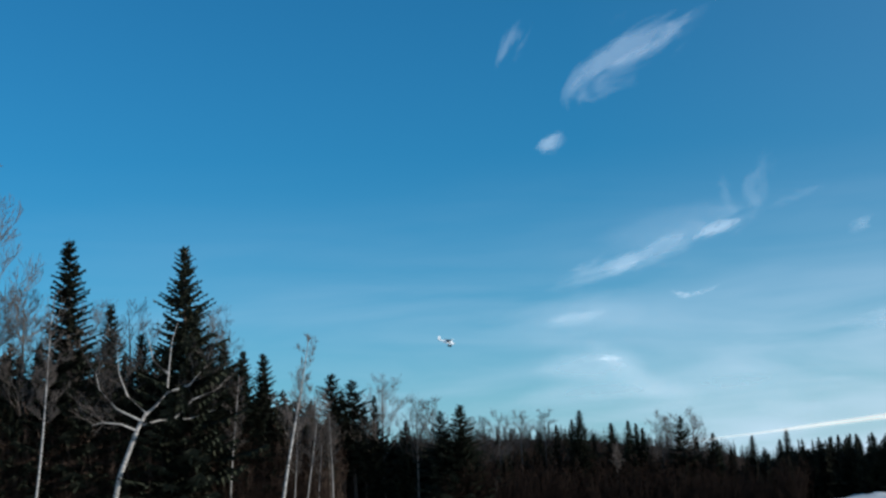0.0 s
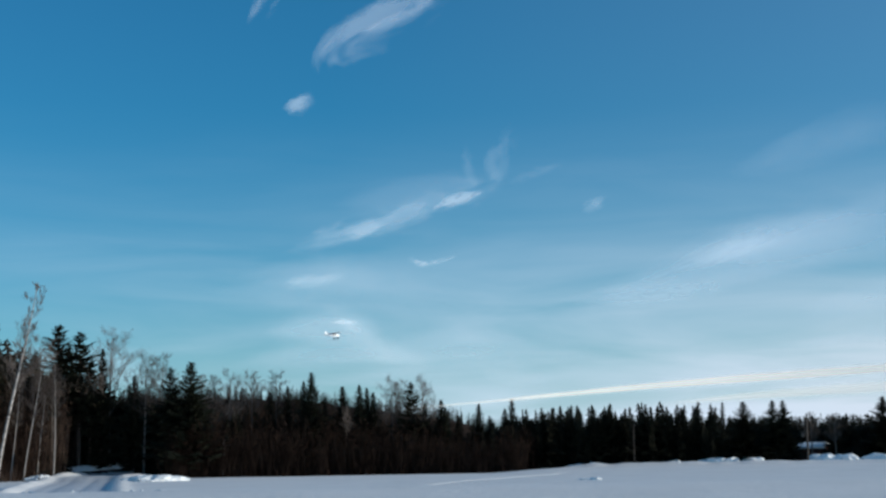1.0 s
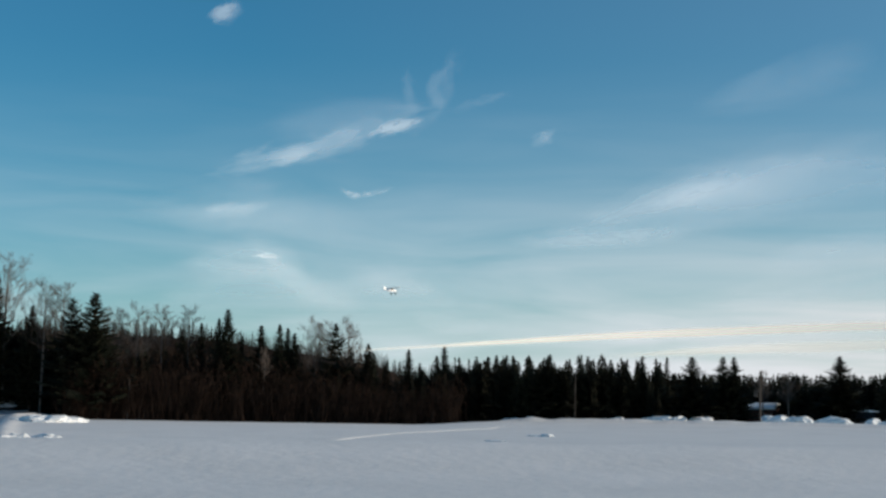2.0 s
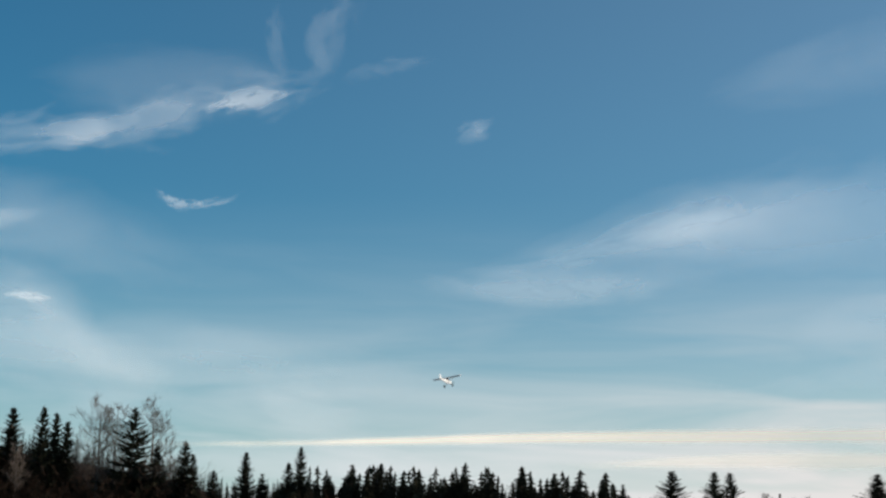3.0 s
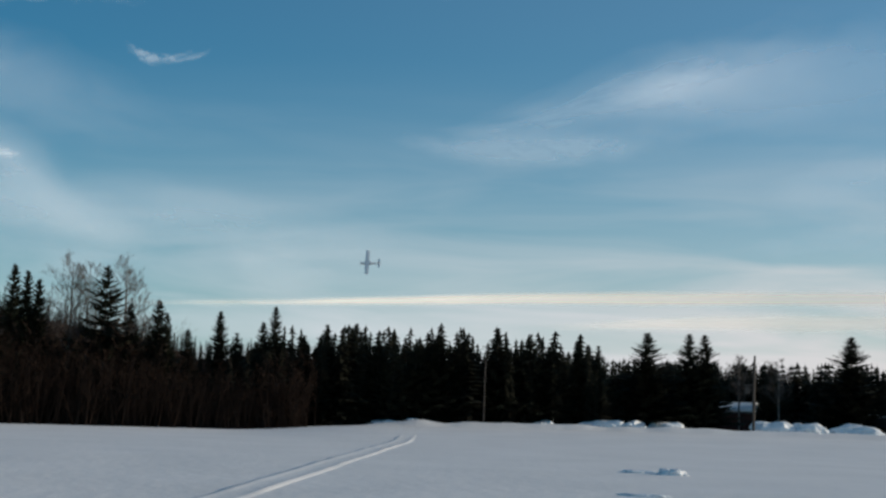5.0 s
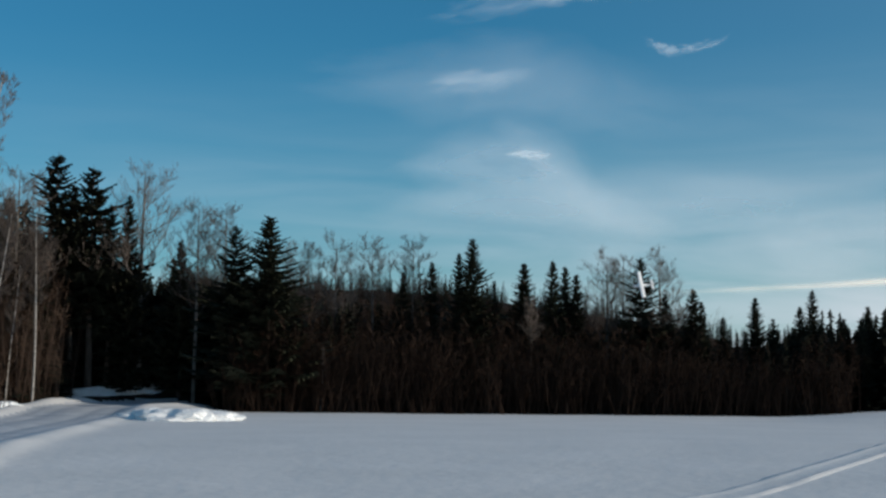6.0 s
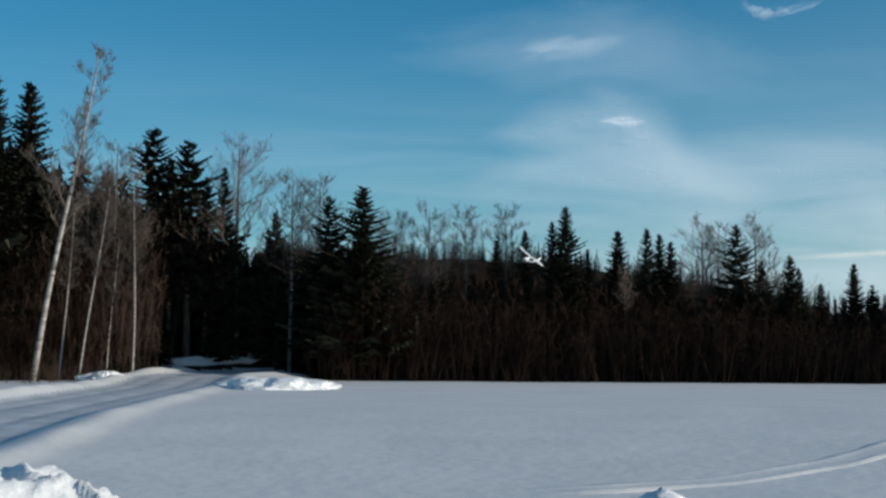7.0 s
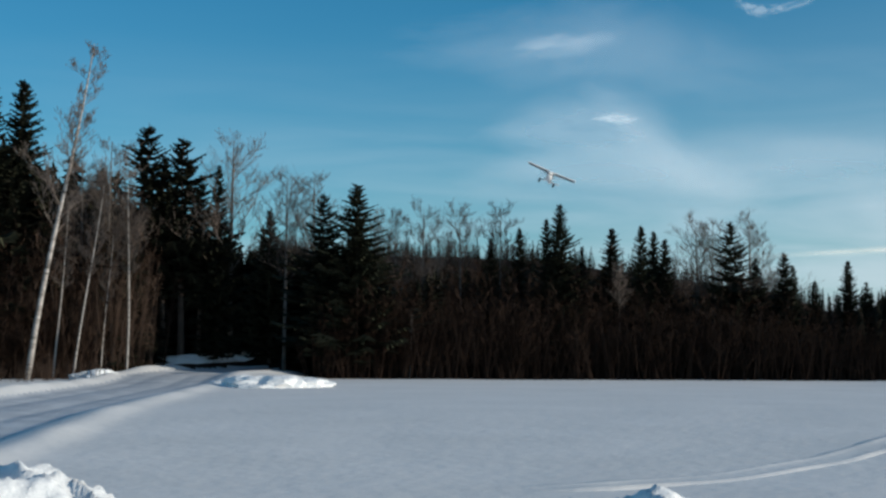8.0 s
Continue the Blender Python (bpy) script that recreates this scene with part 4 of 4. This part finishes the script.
cirrus([(-2.3, 5.8, 0.61), (0.6, 5.0, 1.50), (3.3, 5.0, 0.75)], 0.14, 81.0, label="faint low tuft of cloud")
cirrus([(-11.9, 26.0, 0.58), (-12.4, 28.0, 2.67), (-10.3, 29.6, 3.58), (-7.4, 30.7, 3.55), (-4.3, 31.6, 2.74), (-0.8, 32.4, 1.25)], 0.18, 85.0, label="torn white cirrus high in the sky")
cirrus([(-9.7, 29.2, 0.35), (-6.7, 29.8, 0.80), (-3.8, 30.7, 0.91), (-1.7, 31.8, 0.45)], 0.16, 89.0, label="bright torn edge of high cirrus")
cirrus([(-18.0, 29.7, 0.69), (-16.6, 31.0, 1.62), (-14.6, 32.7, 0.69)], 0.12, 93.0, label="faint torn wisp of cirrus")
cirrus([(-15.0, 23.7, 0.46), (-13.7, 24.3, 1.30), (-12.4, 24.8, 0.46)], 0.26, 97.0, label="small white tuft of cirrus")
# the next two banks carry the orange of low sunlight in their tint
cirrus([(-7.0, 3.5, 0.12), (-0.4, 3.8, 0.21), (7.2, 4.2, 0.30), (13.9, 4.4, 0.37), (20.4, 4.5, 0.42), (26.0, 4.5, 0.44), (29.6, 4.5, 0.44)], 0.75, 140.0, streak=0.12, tilt=0.9, tint=(1.0, 0.85, 0.68), fray=0.3, label="long warm bank of cloud low over the woods")
cirrus([(9.5, 3.1, 0.24), (16.1, 3.5, 0.42), (22.5, 3.6, 0.56), (28.6, 3.7, 0.56)], 0.40, 145.0, streak=0.12, tilt=0.9, tint=(1.0, 0.85, 0.68), fray=0.3, label="faint warm band of cloud over the horizon")
cirrus([(3.5, 10.4, 0.31), (6.6, 10.2, 0.77), (10.4, 10.1, 0.99), (13.8, 10.4, 0.99), (17.4, 11.0, 0.67)], 0.21, 170.0, fray=0.55, label="lower arm of a pale veil of cloud")
cirrus([(-20.9, 12.1, 0.89), (-16.1, 11.9, 2.12), (-11.7, 12.1, 2.68), (-7.3, 10.9, 2.47), (-3.0, 9.7, 1.58)], 0.12, 176.0, fray=0.55, label="faint wide haze of ice cloud")
cirrus([(-13.2, 10.8, 0.67), (-11.0, 9.9, 1.35), (-9.5, 7.9, 1.71), (-7.3, 6.3, 1.38), (-4.1, 5.6, 0.93)], 0.14, 182.0, fray=0.55, label="faint falling haze of ice cloud")
cirrus([(-11.8, 7.9, 1.39), (-7.5, 7.1, 1.86), (-2.6, 6.9, 1.86), (2.6, 6.4, 1.40), (5.9, 6.1, 0.70)], 0.16, 188.0, fray=0.55, label="faint low haze of thin cloud")
cirrus([(-0.7, 17.5, 0.51), (0.6, 19.0, 0.86), (0.9, 20.6, 1.00), (1.7, 22.4, 0.75)], 0.05, 194.0, label="faint fan of a cirrus plume")


# ---- the model aeroplane ----
def wing_mesh(span, chord, thick, taper=0.85, dihedral=0.03):
    outline = ((0.5, 0.0), (0.42, 0.55), (0.2, 1.0), (-0.15, 0.75), (-0.5, 0.05), (-0.1, -0.18), (0.35, -0.2))
    bm = bmesh.new()
    rings = []
    for k in (-1, -0.96, -0.5, 0, 0.5, 0.96, 1):
        c = chord * (1 - (1 - taper) * abs(k)) * (0.8 if abs(k) == 1 else 1)
        t = thick * (0.4 if abs(k) == 1 else 1)
        rings.append([bm.verts.new((k * span / 2, y * c, z * t + abs(k) * dihedral * span / 2)) for y, z in outline])
    for a, b in zip(rings, rings[1:]):
        for i in range(len(outline)):
            j = (i + 1) % len(outline)
            bm.faces.new((a[i], a[j], b[j], b[i]))
    bm.faces.new(rings[0])
    bm.faces.new(list(reversed(rings[-1])))
    bmesh.ops.recalc_face_normals(bm, faces=bm.faces[:])
    return bm


def fuselage_mesh():
    bm = bmesh.new()
    rings = []
    for y, w, lo, hi in ((0.37, 0.02, -0.02, 0.02), (0.35, 0.05, -0.05, 0.045), (0.24, 0.06, -0.065, 0.06), (0.14, 0.065, -0.07, 0.115), (-0.05, 0.06, -0.065, 0.115), (-0.2, 0.045, -0.045, 0.06), (-0.45, 0.02, -0.005, 0.04), (-0.52, 0.006, 0.01, 0.035)):
        rings.append([bm.verts.new((w * x, y, lo + (hi - lo) * z)) for x, z in ((-0.6, 0), (0.6, 0), (1, 0.3), (0.85, 0.8), (0.5, 1), (-0.5, 1), (-0.85, 0.8), (-1, 0.3))])
    for a, b in zip(rings, rings[1:]):
        for i in range(8):
            bm.faces.new((a[i], a[(i + 1) % 8], b[(i + 1) % 8], b[i]))
    bm.faces.new(rings[0])
    bm.faces.new(list(reversed(rings[-1])))
    bmesh.ops.recalc_face_normals(bm, faces=bm.faces[:])
    return bm


def model_aeroplane():
    top = new("model_aeroplane")
    body = part("fuselage", fuselage_mesh(), M_WHITE, top)
    part("window", prism([(0.16, 0.02), (0.12, 0.1), (-0.08, 0.1), (-0.1, 0.02)], 0.134, "x"), M_DARK, body, "dark cabin window")
    bm = wing_mesh(1.15, 0.2, 0.026)
    bmesh.ops.translate(bm, vec=(0, 0.05, 0.12), verts=bm.verts[:])
    wing = part("wing", bm, M_WHITE, top)
    # real stripes, drawn larger so their grey also paints the wing's shaded underside
    for s in (-1, 1):
        bm = wing_mesh(0.46, 0.165, 0.006, 1.0, 0.0)
        bmesh.ops.transform(bm, matrix=pose(s * 0.32, 0.045, 0.1215, 0, -s * 1.7, 0), verts=bm.verts[:])
        part("panel", bm, M_STRIPE, wing, "dark stripe under the wing, widened to stand for its shade too")
    bm = wing_mesh(0.42, 0.12, 0.01, 0.75, 0.0)
    bmesh.ops.translate(bm, vec=(0, -0.47, 0.035), verts=bm.verts[:])
    part("tailplane", bm, M_WHITE, top)
    part("fin", prism([(-0.54, 0.03), (-0.36, 0.03), (-0.46, 0.19), (-0.54, 0.2)], 0.012, "x", 0.003), M_WHITE, top)
    prop = part("propeller", prism([(-0.13, -0.012), (0, -0.006), (0.13, -0.014), (0.13, 0.006), (0, 0.012), (-0.13, 0.01)], 0.008, "y", 0.002), M_DARK, top)
    prop.location = (0, 0.385, 0)
    for s in (-1, 1):
        sv, sf = [], []
        tube(sv, sf, [Vector((s * 0.04, 0.14, -0.05)), Vector((s * 0.15, 0.16, -0.15))], [0.009, 0.007], 6)
        child("gear_leg", mesh_of("gear_leg", sv, sf, M_DARK), top)
        bm = wheel_mesh(0.055, 0.035, (1, 0, 0))
        bmesh.ops.translate(bm, vec=(s * 0.17, 0.16, -0.155), verts=bm.verts[:])
        part("wheel", bm, M_TYRE, top)
        sv, sf = [], []
        tube(sv, sf, [Vector((s * 0.05, 0.08, -0.05)), Vector((s * 0.30, 0.06, 0.118))], [0.006, 0.006], 6)
        child("strut", mesh_of("strut", sv, sf, M_WHITE), top)
    bm = wheel_mesh(0.02, 0.012, (1, 0, 0))
    bmesh.ops.translate(bm, vec=(0, -0.5, -0.01), verts=bm.verts[:])
    part("tail_wheel", bm, M_TYRE, top)
    return tagged(top, "white high-wing model aeroplane with dark under-wing stripes in flight", "model aeroplane")


aeroplane = model_aeroplane()
FLIGHT = [
    (0, -11.33, 23.26, 9.33, 52, -14, 8),
    (0.3, -9.15, 24.65, 8.55, 49.6, -11.6, 5.6),
    (0.5, -7.87, 25.50, 8.36, 48, -10, 4),
    (0.7, -6.47, 26.31, 7.93, 45.6, -6, 2.4),
    (1, -4.59, 27.44, 7.61, 42, 0, 0),
    (2.3, 1.72, 43.26, 7.36, 38, 0, 0),
    (2.5, 2.95, 45.94, 7.39, 34, 0, 0),
    (2.7, 4.01, 49.39, 7.40, 36, -4, 0),
    (3, 5.42, 53.45, 7.36, 32, -2, -8),
    (3.2, 5.68, 51.41, 6.68, 22, 0, -16),
    (3.5, 6.91, 50.21, 6.95, 5, 4, -22),
    (3.8, 7.68, 52.11, 7.09, -6, 4, -38),
    (4, 7.77, 54.08, 7.57, -14, 4, -44),
    (4.2, 7.75, 56.12, 7.58, -24, 4, -50),
    (4.75, 6.45, 63.93, 7.93, -62, 0, -70),
    (5.3, 0.84, 66.75, 7.04, -88, 0, -82),
    (5.5, -1.39, 65.77, 6.64, -92, 0, -86),
    (5.7, -3.75, 64.21, 6.08, -98, -2, -86),
    (6, -6.90, 61.47, 5.49, -116, -6, -74),
    (6.5, -10.82, 55.86, 4.64, -142, -6, -44),
    (7, -12.66, 49.30, 4.51, -162, 4, -36),
    (7.3, -12.05, 44.26, 4.71, -176, 14, -32),
    (7.5, -10.89, 40.39, 5.02, -184, 12, -30),
    (7.8, -8.84, 34.69, 5.12, -190, 10, -26),
    (8, -7.61, 31.88, 5.16, -193, 8, -24),
]


def flying(x, y, z, heading, pitch, bank):
    return Matrix.Translation((x, y, z)) @ pose(0, 0, 0, 0, 0, -heading) @ pose(0, 0, 0, pitch, 0, 0) @ pose(0, 0, 0, 0, bank, 0)


def motions():
    walk(aeroplane, [(t, flying(*r)) for t, *r in FLIGHT])


motions()
